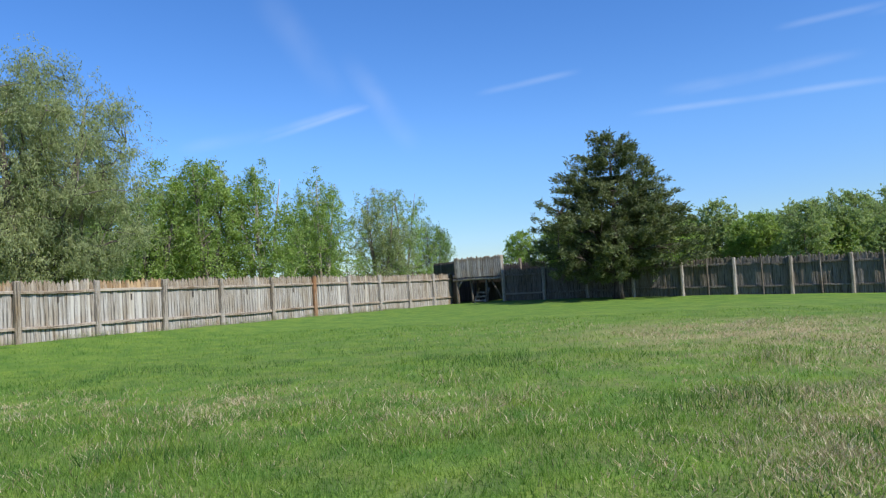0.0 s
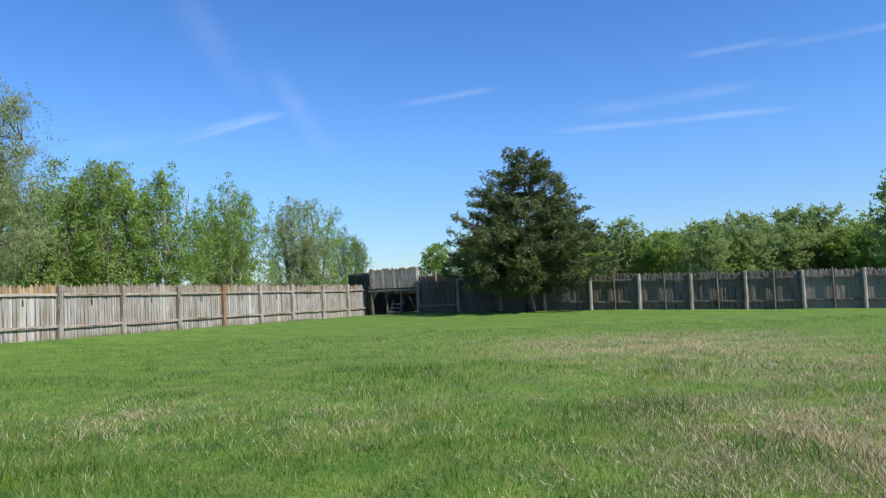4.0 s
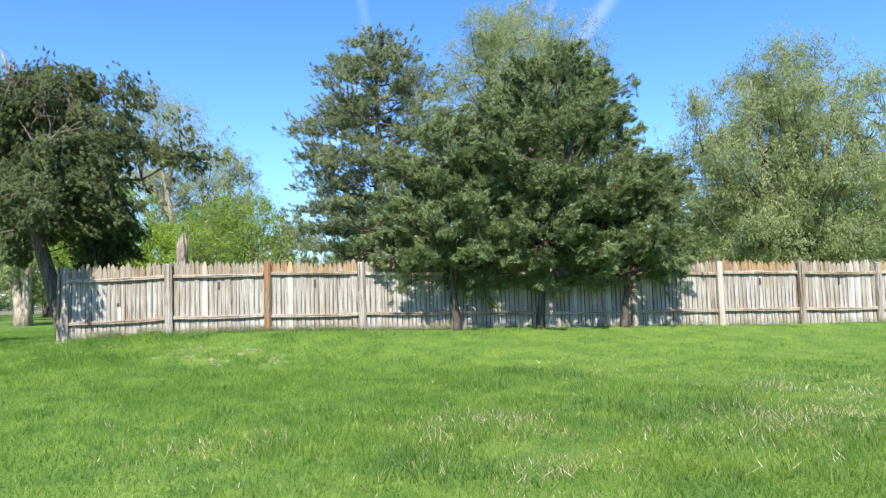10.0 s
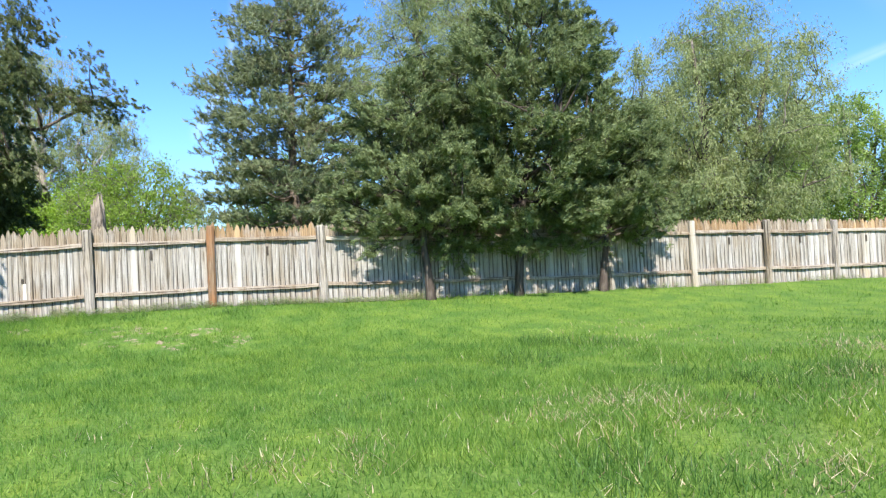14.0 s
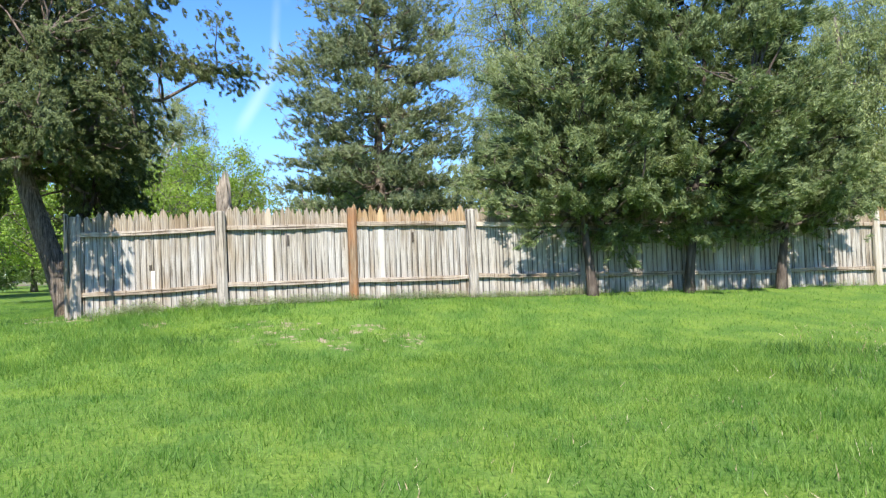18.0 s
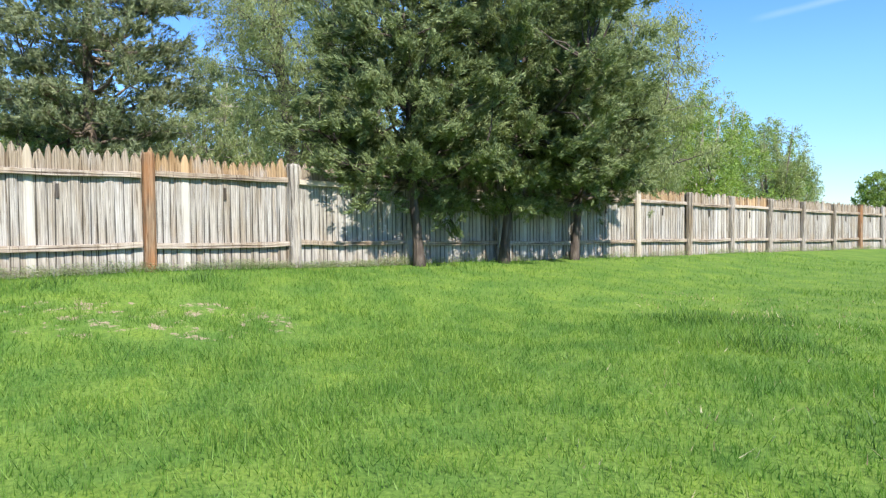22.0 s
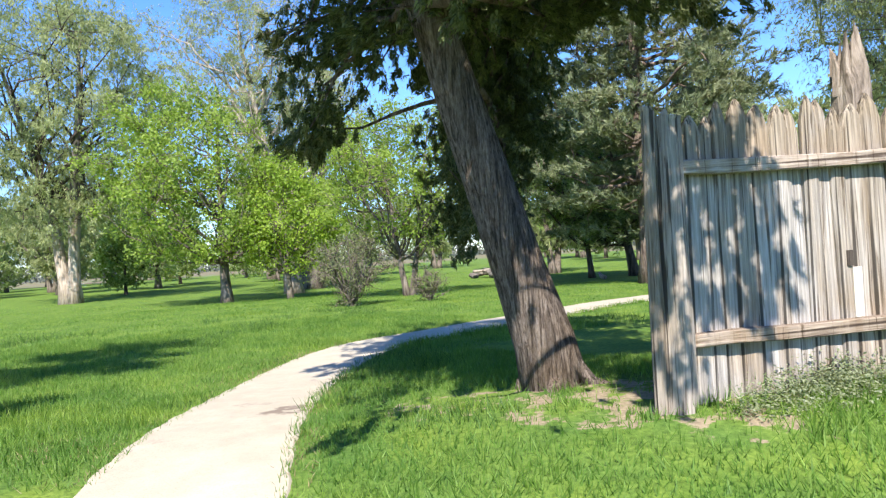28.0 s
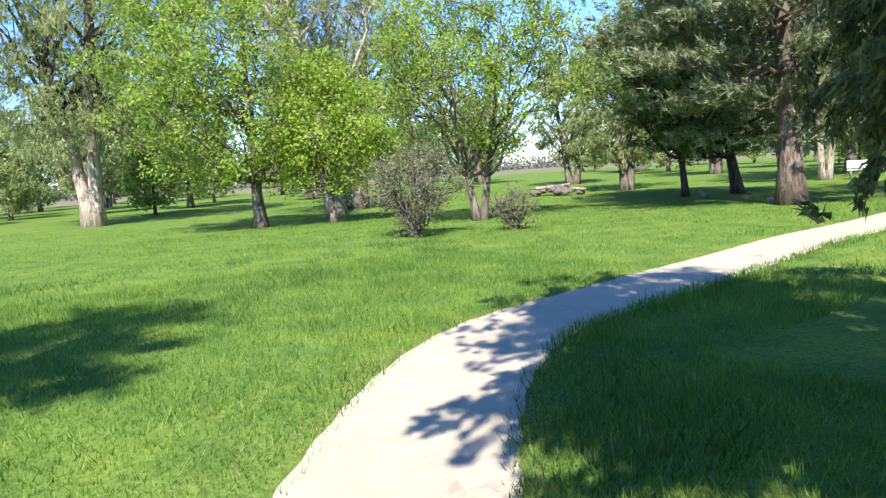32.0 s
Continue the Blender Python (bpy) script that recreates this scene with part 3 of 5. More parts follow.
# ---- palisade fences ----
def picket_mesh(name, w, t, h, mat, rng):
    """A split pole, flat behind, rounded in front, with a hewn point."""
    ring = [(-w / 2, t * 0.5), (-w * 0.49, -t * 0.3), (-w * 0.36, -t * 0.5), (w * 0.3, -t * 0.5), (w * 0.49, -t * 0.28), (w / 2, t * 0.5)]
    V = []
    for z, k in ((-0.12, 1.0), (h * 0.35, 1.0), (h * 0.7, 0.97), (h - 0.09, 0.95), (h - 0.035, 0.6), (h, 0.12)):
        ox, oy = rng.uniform(-0.006, 0.006), rng.uniform(-0.006, 0.006)
        V += [(x * k * rng.uniform(0.94, 1.06) + ox, y * (k if k > 0.6 else k + 0.2) + oy, z) for x, y in ring]
    F = [(r * 6 + i, r * 6 + (i + 1) % 6, r * 6 + 6 + (i + 1) % 6, r * 6 + 6 + i) for r in range(5) for i in range(6)]
    F += [(30, 31, 34, 35), (31, 32, 33, 34)]
    return mesh(name, V, F, mat)


def post_mesh(name, w, h, mat, rng, round_=False):
    n = 10 if round_ else 8
    V = []
    for z, k in ((-0.3, 1.03), (h * 0.25, 1.0), (h * 0.6, 0.98), (h - 0.03, 0.96), (h, 0.88)):
        ox, oy = rng.uniform(-0.008, 0.008), rng.uniform(-0.008, 0.008)
        for i in range(n):
            a = 2 * math.pi * (i + 0.5) / n
            r = w / 2 * (1.0 if round_ else 1 / max(abs(math.cos(a)), abs(math.sin(a))) * 0.97)
            V.append((r * k * math.cos(a) * rng.uniform(0.96, 1.04) + ox, r * k * math.sin(a) * rng.uniform(0.96, 1.04) + oy, z))
    F = [(r * n + i, r * n + (i + 1) % n, r * n + n + (i + 1) % n, r * n + n + i) for r in range(4) for i in range(n)]
    V.append((0, 0, h))
    F += [(4 * n + i, 4 * n + (i + 1) % n, len(V) - 1, len(V) - 1) for i in range(n)]
    return clean(name, V, F, mat)


def rail_mesh(name, L, h, t, mat, rng, sag=0.0):
    """A rough board along x, its face towards -y, slightly bowed."""
    V, n = [], 9
    for i in range(n):
        q = i / (n - 1)
        dz = -sag * math.sin(math.pi * q) + rng.uniform(-0.006, 0.006)
        hh, y = h * rng.uniform(0.9, 1.08), rng.uniform(-0.004, 0.004)
        V += [(q * L, y - t / 2, dz - hh / 2 + 0.006), (q * L, y - t / 2 + 0.006, dz - hh / 2), (q * L, y + t / 2, dz - hh / 2), (q * L, y + t / 2, dz + hh / 2), (q * L, y - t / 2 + 0.006, dz + hh / 2), (q * L, y - t / 2, dz + hh / 2 - 0.006)]
    F = [(r * 6 + i, r * 6 + 6 + i, r * 6 + 6 + (i + 1) % 6, r * 6 + (i + 1) % 6) for r in range(n - 1) for i in range(6)]
    e = (n - 1) * 6
    F += [(0, 1, 2, 3), (0, 3, 4, 5), (e + 3, e + 2, e + 1, e), (e + 5, e + 4, e + 3, e)]
    return mesh(name, V, F, mat)


rngF = random.Random(11)
PICKETS = {m.name: [picket_mesh("picket", rngF.uniform(0.118, 0.132), rngF.uniform(0.04, 0.055), 1.0, m, rngF) for _ in range(9)] for m in (M_PICKET, M_PICKET_TAN, M_GREY)}
# posts of the long fence, along it
POSTS = [0.1, 2.58, 5.0, 7.43, 9.9, 12.4, 14.95, 17.55, 20.06, 22.56, 25.08, 27.66, 30.41, 33.05, 35.6, 38.12, 40.88, 43.45, 46.1]
PALE, RUST = (7, 10), (2, 13)
TAN_BAYS = (2, 7, 9)
FENCE_H = 1.84


def fence_frame(x, y, a, z):
    return Matrix.Translation((x, y, z)) @ Matrix.Rotation(a, 4, "Z")


def bay(i, x0, y0, x1, y1, z0, z1, mats, rng, label, group, height=FENCE_H, pitch=0.115, thin_mid=False, joined=False, post_mat=None, post_w=0.19, hole=0.0):
    """One bay of palisade: a post at its start, two rails and the pickets behind them. Its inner side is to the right of the way from start to end."""
    L = math.hypot(x1 - x0, y1 - y0)
    a = math.atan2(y1 - y0, x1 - x0)
    slope = (z1 - z0) / L
    base = thing("fence_bay", label, "fence", fence_frame(x0, y0, a, z0), group)
    pm, rm, om = mats
    ph = height * rng.uniform(0.965, 0.995)
    part("post", post_mesh("post", post_w * rng.uniform(0.92, 1.06), ph, post_mat or om, rng), base, pose(0, -0.09, 0, rng.uniform(-0.8, 0.8), rng.uniform(-0.8, 0.8), rng.uniform(-4, 4)), "rust-stained post" if post_mat is M_RUST else "")
    for f, sag in ((0.80, 0.012), (0.225, 0.018)):
        rl = part("rail", rail_mesh("rail", L - post_w - 0.01, 0.09, 0.075, rm, rng, sag * rng.uniform(-0.4, 1.6)), base)
        rl.matrix_basis = pose(post_w / 2 + 0.005, -0.07, height * f + slope * post_w / 2 + rng.uniform(-0.02, 0.02), 0, -math.degrees(math.atan(slope)) + rng.uniform(-0.4, 0.4), 0)
    if thin_mid:
        part("prop", post_mesh("prop", 0.09, height * 1.04, rm, rng, True), base, pose(L / 2, -0.14, slope * L / 2, 0, 0, rng.uniform(0, 60)), "thin round prop")
    if hole:
        # a solid dark plate; the slot's inner shade is put into its colour
        V, F = box(L / 2 - 0.022, L / 2 + 0.022, -0.052, -0.02, hole, hole + (0.2 if hole > 1 else 0.1))
        part("loophole", mesh("loophole", V, F, M_SHADELOG), base, None, "dark plate painted as the shade in a narrow slot")
    n = int(L / pitch)
    bits = []
    widths = [rng.uniform(0.66, 1.36) for _ in range(n)]
    total_w, at = sum(widths), 0.0
    for k in range(n):
        wk = widths[k] / total_w * L
        x = at + wk / 2
        at += wk
        hh = height * (1 + 0.012 * math.sin(x * 2.1 + i)) * rng.uniform(0.962, 1.016)
        m = pose(x, 0.0 + rng.uniform(-0.012, 0.012), slope * x, rng.uniform(-0.6, 0.6), rng.uniform(-0.55, 0.55), rng.uniform(-7, 7)) @ Matrix.Diagonal((wk / 0.112 * rng.uniform(1.02, 1.08), 1, hh, 1))
        me = rng.choice(PICKETS[pm.name])
        if joined:
            bits.append((me, m))
        else:
            part("picket", me, base, m)
    if joined:
        pieces = []
        for me, m in bits:
            v = np.empty(len(me.vertices) * 3, np.float32)
            me.vertices.foreach_get("co", v)
            M = np.array(m)
            pieces.append((v.reshape(-1, 3) @ M[:3, :3].T + M[:3, 3], np.array([p.vertices for p in me.polygons])))
        V, F = join(pieces)
        tagged(part("paling", mesh("paling", V, F, pm), base), kind="stuff")
    return base


rng = random.Random(3)
WOOD = (M_PICKET, M_RAIL, M_POST)
for i, (a, b) in enumerate(zip(POSTS[:-1], POSTS[1:])):
    (x0, y0), (x1, y1) = xy(a, 0), xy(b, 0)
    mats = (M_PICKET_TAN if i in TAN_BAYS else M_PICKET, M_RAIL, M_POST)
    lab = "weathered palisade bay of pointed pickets, orange-stained tops" if i in TAN_BAYS else "weathered palisade fence bay of pointed split pickets"
    bay(i, x0, y0, x1, y1, float(fence_foot(a)), float(fence_foot(b)), mats, rng, lab, "bays of the long palisade fence", post_mat=M_RUST if i in RUST else None, hole=0.8 if i == 0 else 1.1)
strip = bpy.data.objects["fence_bay"]
V, F = box(1.25, 1.315, -0.055, -0.02, 0.47, 0.79)
part("patch_board", mesh("patch_board", V, F, M_FRESH), strip, None, "short pale new board")
# the free end: a second, thin pale pole beside the first post
ex, ey = xy(0.1 - 0.13, 0.1)
end = thing("end_pole", "thin pale pole against the end post of the palisade", "pole", fence_frame(ex, ey, 0.2, gz(ex, ey)))
part("pole", post_mesh("pole", 0.085, 1.86, M_POST, rng, True), end, pose(0, 0, 0, 0, 0.5, 0))

# the far fence, square to the long one, near-side shade put into its timber colour
D0, STEP = 3.75, 2.46
for i in range(17):
    da, db = D0 + i * STEP, D0 + (i + 1) * STEP
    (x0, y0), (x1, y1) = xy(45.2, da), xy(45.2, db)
    bay(i, x0, y0, x1, y1, gz(x0, y0), gz(x1, y1), (M_GREY, M_GREY, M_POST), rng, "grey weathered palisade fence bay, coloured darker for its shaded side", "bays of the far palisade fence", thin_mid=(i > 3), joined=True)

# the outer fence beside the gap, with its leaning poles
gx0, gy0 = -26.75, -1.3
for i in range(4):
    x0, y0 = gx0 - U[0] * 2.5 * (i + 1), gy0 - U[1] * 2.5 * (i + 1)
    x1, y1 = gx0 - U[0] * 2.5 * i, gy0 - U[1] * 2.5 * i
    bay(i, x0, y0, x1, y1, gz(x0, y0), gz(x1, y1), WOOD, rng, "tall palisade fence bay beside the gap", "bays of the outer palisade fence", height=2.5, pitch=0.14)
gate = thing("gate_post", "brown gate post with a pale pole leaning on it", "post", fence_frame(gx0, gy0, math.atan2(U[1], U[0]), gz(gx0, gy0)))
part("post", post_mesh("post", 0.2, 2.66, M_BROWN, rng, True), gate, pose(0.05, -0.05, 0, 0, -0.6, 20))
part("pole", post_mesh("pole", 0.16, 2.62, M_POST, rng, True), gate, pose(0.30, -0.02, -0.02, 0, -2.6, 0), "pale leaning pole")


# ---- the corner lookout ----
def lookout():
    ox, oy = xy(45.4, 0.55)
    t = thing("lookout_platform", "weathered timber lookout platform at the fence corner with a picket parapet", "platform", fence_frame(ox, oy, math.atan2(N[1], N[0]), gz(ox, oy)))
    W, Dp, H = 3.1, 2.6, 1.62
    r = random.Random(8)

    def log(name, p, q, rad, mat, label=""):
        P = np.linspace(p, q, 5)
        P[1:-1] += np.array([[r.uniform(-0.02, 0.02) for _ in range(3)] for _ in range(3)])
        V, F = tube(P, np.full(5, rad), 8)
        part(name, clean(name, V, F, mat, True), t, None, label)

    for x in (0.05, W - 0.05):
        for y in (0.0, Dp):
            log("post", (x, y, -0.3), (x, y, 2.72 if y == 0 else 2.5), 0.1, M_GREY)
    log("inner_post", (1.0, 0.05, -0.2), (0.95, 0.05, H), 0.08, M_GREY)
    log("inner_post", (1.95, 0.05, -0.2), (1.95, 0.05, H), 0.08, M_GREY)
    for z in (H - 0.2, H + 0.02):
        log("beam", (-0.15, -0.08, z), (W + 0.15, -0.08, z), 0.08, M_POST)
    log("beam", (-0.15, Dp, H - 0.1), (W + 0.15, Dp, H - 0.1), 0.08, M_GREY)
    for k in range(13):
        x = -0.1 + k * 0.25
        V, F = box(x, x + 0.235, -0.05, Dp + 0.1, H + 0.1, H + 0.15)
        part("deck_board", mesh("deck_board", V, F, M_GREY), t)
    for k in range(25):
        x = 0.0 + k * W / 25
        hh = r.uniform(0.98, 1.1)
        part("parapet_picket", r.choice(PICKETS[M_PICKET.name]), t, pose(x + 0.06, -0.16, H + 0.05, 0, r.uniform(-1.2, 1.2), 0) @ Matrix.Diagonal((1.12, 1, hh, 1)))
    # the shade inside and under the lookout is coloured into near-black pickets
    dark = [picket_mesh("side_picket", 0.15, 0.06, 1.0, M_SHADELOG, r) for _ in range(3)]
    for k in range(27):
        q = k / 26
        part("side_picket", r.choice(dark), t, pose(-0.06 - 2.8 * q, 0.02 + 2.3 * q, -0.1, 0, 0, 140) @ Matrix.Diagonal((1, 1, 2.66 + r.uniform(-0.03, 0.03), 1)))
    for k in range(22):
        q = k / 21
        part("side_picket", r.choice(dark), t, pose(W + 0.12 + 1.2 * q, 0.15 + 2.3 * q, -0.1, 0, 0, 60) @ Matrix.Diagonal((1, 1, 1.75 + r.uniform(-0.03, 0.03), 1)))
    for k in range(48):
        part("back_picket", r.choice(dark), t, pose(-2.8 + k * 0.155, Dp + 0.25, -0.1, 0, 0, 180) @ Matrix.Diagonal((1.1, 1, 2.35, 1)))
    log("brace", (0.1, 0.02, H - 0.65), (0.5, 0.02, H - 0.1), 0.05, M_POST)
    log("brace", (2.75, 0.3, 0.2), (2.1, 0.3, H - 0.2), 0.06, M_GREY)
    for x in (1.12, 1.78):
        log("step_rail", (x, -0.1, -0.1), (x, 0.75, 0.85), 0.05, M_POST)
    for k in range(3):
        z = 0.12 + k * 0.24
        y = 0.75 * z / 0.85 - 0.05
        log("tread", (1.08, y - 0.03, z), (1.82, y - 0.03, z), 0.055, M_PICKET)
    return t


lookout()


# ---- trees ----
def quads(C, D, S, L, W):
    """Leaf-shaped quads: from C along D, L long, W wide along S."""
    L, W = L[:, None], W[:, None]
    V = np.stack([C, C + D * L * 0.45 + S * W * 0.5, C + D * L, C + D * L * 0.45 - S * W * 0.5], 1).reshape(-1, 3)
    return V, np.arange(len(V)).reshape(-1, 4)


def needles(C, D, S, L, W):
    """Slim triangles: from a base W wide at C to a point L along D."""
    L, W = L[:, None], W[:, None]
    V = np.stack([C - S * W * 0.5, C + S * W * 0.5, C + D * L], 1).reshape(-1, 3)
    return V, np.arange(len(V)).reshape(-1, 3)


def unit(v):
    return v / (np.linalg.norm(v, axis=-1, keepdims=True) + 1e-9)


def bend(p, q, n, sag, rg):
    """A slightly crooked line from p to q, pulled by sag in z at its middle."""
    t = np.linspace(0, 1, n)[:, None]
    P = p + (q - p) * t
    P[:, 2] += sag * np.sin(np.pi * t[:, 0])
    L = np.linalg.norm(q - p)
    P[1:-1] += rg.normal(0, 0.035 * L, (n - 2, 3))
    return P


def tree(name, label, x, y, h, profile, leaf, bark, seed, trunk_r=0.2, lean=(0, 0), limbs=16, clumps=120, per=22, leaves=7, size=(0.09, 0.06), clump_r=0.45, kind="leaf", upward=0.35, fill=0.5, trunks=1, trunk_top=0.85, category="tree", spread=0.0, twigs=True, sides=9, limb_from=0.18, z=None, off=(0, 0), limb_bark=None, extra=(), crook=1.0, core=0, clear=None, lift=None, low=(0, 0), core_size=1.0, fork=0.9, flare=0.55, taper=0.88, scatter=0.45):
    """A tree whose crown fills a profile of (share of the height, radius in metres). Limbs reach into the crown, clumps of leaves sit round their ends."""
    rg = np.random.default_rng(seed)
    zz = gz(x, y) if z is None else z
    holder = thing(name, label, category, Matrix.Translation((x, y, zz)))
    ph, pr = np.array([p[0] for p in profile]) * h, np.array([p[1] for p in profile])
    ctr = lambda zq: np.stack([(lean[k] + off[k]) * zq / h + low[k] * (1 - zq / h) for k in (0, 1)], -1)
    # trunks
    wood, trunk_lines = [], []
    for k in range(trunks):
        n = 12
        zq = np.linspace(-0.25, h * trunk_top, n)
        P = np.zeros((n, 3))
        P[:, 2] = zq
        P[:, 0] = lean[0] * np.clip(zq, 0, None) / h
        P[:, 1] = lean[1] * np.clip(zq, 0, None) / h
        if trunks > 1:
            a = 2 * np.pi * (k + rg.uniform(0, 0.4)) / trunks
            out = np.clip(zq / (h * trunk_top), 0, 1) ** fork * (spread or 0.25 * h)
            P[:, 0] += np.cos(a) * (0.7 * trunk_r + out)
            P[:, 1] += np.sin(a) * (0.7 * trunk_r + out)
        wob = np.cumsum(rg.normal(0, 0.02 * crook * h / 6, (n, 2)), 0)
        P[2:, :2] += wob[2:] - wob[1]
        q = np.clip(zq / (h * trunk_top), 0, 1)
        R = trunk_r * (1 - taper * q) * (1 + flare * np.exp(-np.clip(zq, 0, None) / (1.6 * trunk_r)))
        wood.append((P, R))
        trunk_lines.append((P, R))
    # crown: lumpy clump centres
    t = rg.uniform(0, 1, clumps * 6)
    zc = ph[0] + (ph[-1] - ph[0]) * t
    if kind == "pine":
        zc = np.round(zc / 1.05) * 1.05 + rg.normal(0, 0.13, len(zc))
    if kind == "cedar":
        zc = np.round(zc / 0.62) * 0.62 + rg.normal(0, 0.11, len(zc))
    rc = np.interp(zc, ph, pr)
    keep = rg.uniform(0, 1, len(zc)) < (rc / pr.max()) ** 1.3 + 0.03
    zc, rc = zc[keep][:clumps], rc[keep][:clumps]
    ang = rg.uniform(0, 2 * np.pi, len(zc))
    lump = 1 + 0.16 * np.sin(ang * 3 + seed) + 0.12 * np.sin(ang * 5 + zc * 1.7 + seed * 2) + rg.normal(0, 0.07, len(zc))
    rr = rc * lump * rg.uniform(0, 1, len(zc)) ** fill
    cx = ctr(zc)
    K = np.stack([cx[:, 0] + rr * np.cos(ang), cx[:, 1] + rr * np.sin(ang), zc], -1)
    for ex, ey, ez, er, ehz, en in extra:
        K = np.vstack([K, np.array([ex, ey, ez]) + rg.normal(0, 1, (en, 3)) * np.array([er, er, ehz])])
    if clear is not None:
        # no foliage hangs before the lower trunk on one side
        cz, ca, cw = clear
        along = K[:, 0] * math.cos(ca) + K[:, 1] * math.sin(ca)
        cross = -K[:, 0] * math.sin(ca) + K[:, 1] * math.cos(ca)
        K = K[~((K[:, 2] < cz) & (along > -0.1) & (np.abs(cross) < cw))]
    if lift is not None:
        # the outer boughs sit higher on the open side
        K = K[K[:, 2] > lift + 0.6 * np.clip(K[:, 0] * N[0] + K[:, 1] * N[1], -0.2, None)]
    # limbs to some clumps, branches from limbs to the rest
    limb_lines = []
    order = rg.permutation(len(K))
    for i in order[:limbs]:
        P, R = trunk_lines[rg.integers(len(trunk_lines))]
        dist = np.linalg.norm(K[i, :2] - ctr(np.array(K[i, 2])))
        z0 = np.clip(K[i, 2] - upward * (dist + 0.4) * rg.uniform(0.8, 1.5), limb_from * h, h * trunk_top * 0.97)
        p = np.array([np.interp(z0, P[:, 2], P[:, 0]), np.interp(z0, P[:, 2], P[:, 1]), z0])
        r0 = min(0.6 * np.interp(z0, P[:, 2], R), 0.022 * np.linalg.norm(K[i] - p) + 0.02)
        Q = bend(p, K[i], 7, -0.06 * dist if upward > 0 else 0.1 * dist, rg)
        limb_lines.append((Q, np.linspace(r0, 0.012, 7)))
    wood += limb_lines
    nodes = np.vstack([Q[2:] for Q, _ in limb_lines] + [P[5:] for P, _ in trunk_lines])
    for i in order[limbs:]:
        d2 = np.linalg.norm(nodes - K[i], axis=1) + 0.8 * np.clip(nodes[:, 2] - K[i, 2] + 0.2, 0, None)
        j = int(np.argmin(d2))
        wood.append((bend(nodes[j], K[i], 5, 0.0, rg), np.linspace(min(0.02 + 0.006 * d2[j], 0.05), 0.007, 5)))
    tr = [tube(P, R, sides) for P, R in wood[:trunks]]
    if twigs:
        for P, R in limb_lines:
            Vl, Fl = tube(P, R, 6)
            part("limb", clean("limb", Vl, Fl, limb_bark or bark, True), holder)
        wood = wood[:trunks] + wood[trunks + len(limb_lines):]
    br = [tube(P, R, 5) for P, R in wood[trunks:]]
    V, F = join(tr)
    part("trunk", clean("trunk", V, F, bark, True), holder)
    # leaf sprays
    cr = clump_r * rg.uniform(0.6, 1.35, len(K))
    kx = ctr(K[:, 2])
    way = unit(np.stack([K[:, 0] - kx[:, 0], K[:, 1] - kx[:, 1], np.zeros(len(K))], -1) + 1e-6)
    blob = rg.normal(0, 1, (len(K), per, 3))
    if kind == "cedar":
        # flattened plumes of short tufts that taper outward
        way = unit(way + np.array([0, 0, 0.5]) * (K[:, 2:3] / h - 0.25) + rg.normal(0, 0.3, (len(K), 3)))
        u = rg.uniform(-0.5, 1, (len(K), per, 1))
        tips = K[:, None] + way[:, None] * u * cr[:, None, None] * 1.35 + blob * cr[:, None, None] * 0.42 * (1.15 - 0.8 * u) * np.array([1, 1, 0.6])
    elif kind == "weep":
        # plumes that hang outward and down
        way = unit(way * 0.8 + np.array([0, 0, -0.5]) + rg.normal(0, 0.3, (len(K), 3)))
        u = rg.uniform(-0.5, 1, (len(K), per, 1))
        tips = K[:, None] + way[:, None] * u * cr[:, None, None] * 1.4 + blob * cr[:, None, None] * 0.4 * (1.15 - 0.8 * u) * np.array([1, 1, 0.75])
    elif kind == "pine":
        u = rg.uniform(-0.8, 1, (len(K), per, 1))
        tips = K[:, None] + way[:, None] * u * cr[:, None, None] * 1.5 + blob * cr[:, None, None] * np.array([0.6, 0.6, 0.22])
    elif kind == "spire":
        way = unit(way * 0.25 + np.array([0, 0, 1.0]) + rg.normal(0, 0.12, (len(K), 3)))
        u = rg.uniform(-0.6, 1, (len(K), per, 1))
        tips = K[:, None] + way[:, None] * u * cr[:, None, None] * 1.7 + blob * cr[:, None, None] * 0.4 * (1.15 - u)
    else:
        tips = K[:, None] + blob * cr[:, None, None] * np.array([0.62, 0.62, 0.5])
    tips = tips.reshape(-1, 3)
    wayT = np.repeat(way, per, 0)
    home = np.repeat(K, per, 0)
    if twigs:
        pick = rg.permutation(len(tips))[: min(len(tips), 900)]
        tw = []
        for i in pick:
            tw.append(tube(np.stack([home[i] + (tips[i] - home[i]) * 0.05, (home[i] + tips[i]) / 2 + rg.normal(0, 0.03, 3), tips[i]]), np.array([0.011, 0.008, 0.004]), 3, False))
        br.append(join(tw))
    V, F = join(br)
    tagged(part("twig_mass", clean("twig_mass", V, F, limb_bark or bark, True), holder), kind="stuff")
    axis_xy = ctr(tips[:, 2])
    out = unit(np.stack([tips[:, 0] - axis_xy[:, 0], tips[:, 1] - axis_xy[:, 1], np.zeros(len(tips))], -1) + 1e-6)
    n = len(tips) * leaves
    T, O = np.repeat(tips, leaves, 0), np.repeat(out, leaves, 0)
    if kind in ("cedar", "weep"):
        # each tuft is a small brush of sprays with a direction of its own
        own = unit(wayT * 0.9 + rg.normal(0, 0.4, (len(tips), 3)) + np.array([0, 0, 0.3 if kind == "cedar" else -0.5]))
        D = unit(np.repeat(own, leaves, 0) + rg.normal(0, 0.36, (n, 3)))
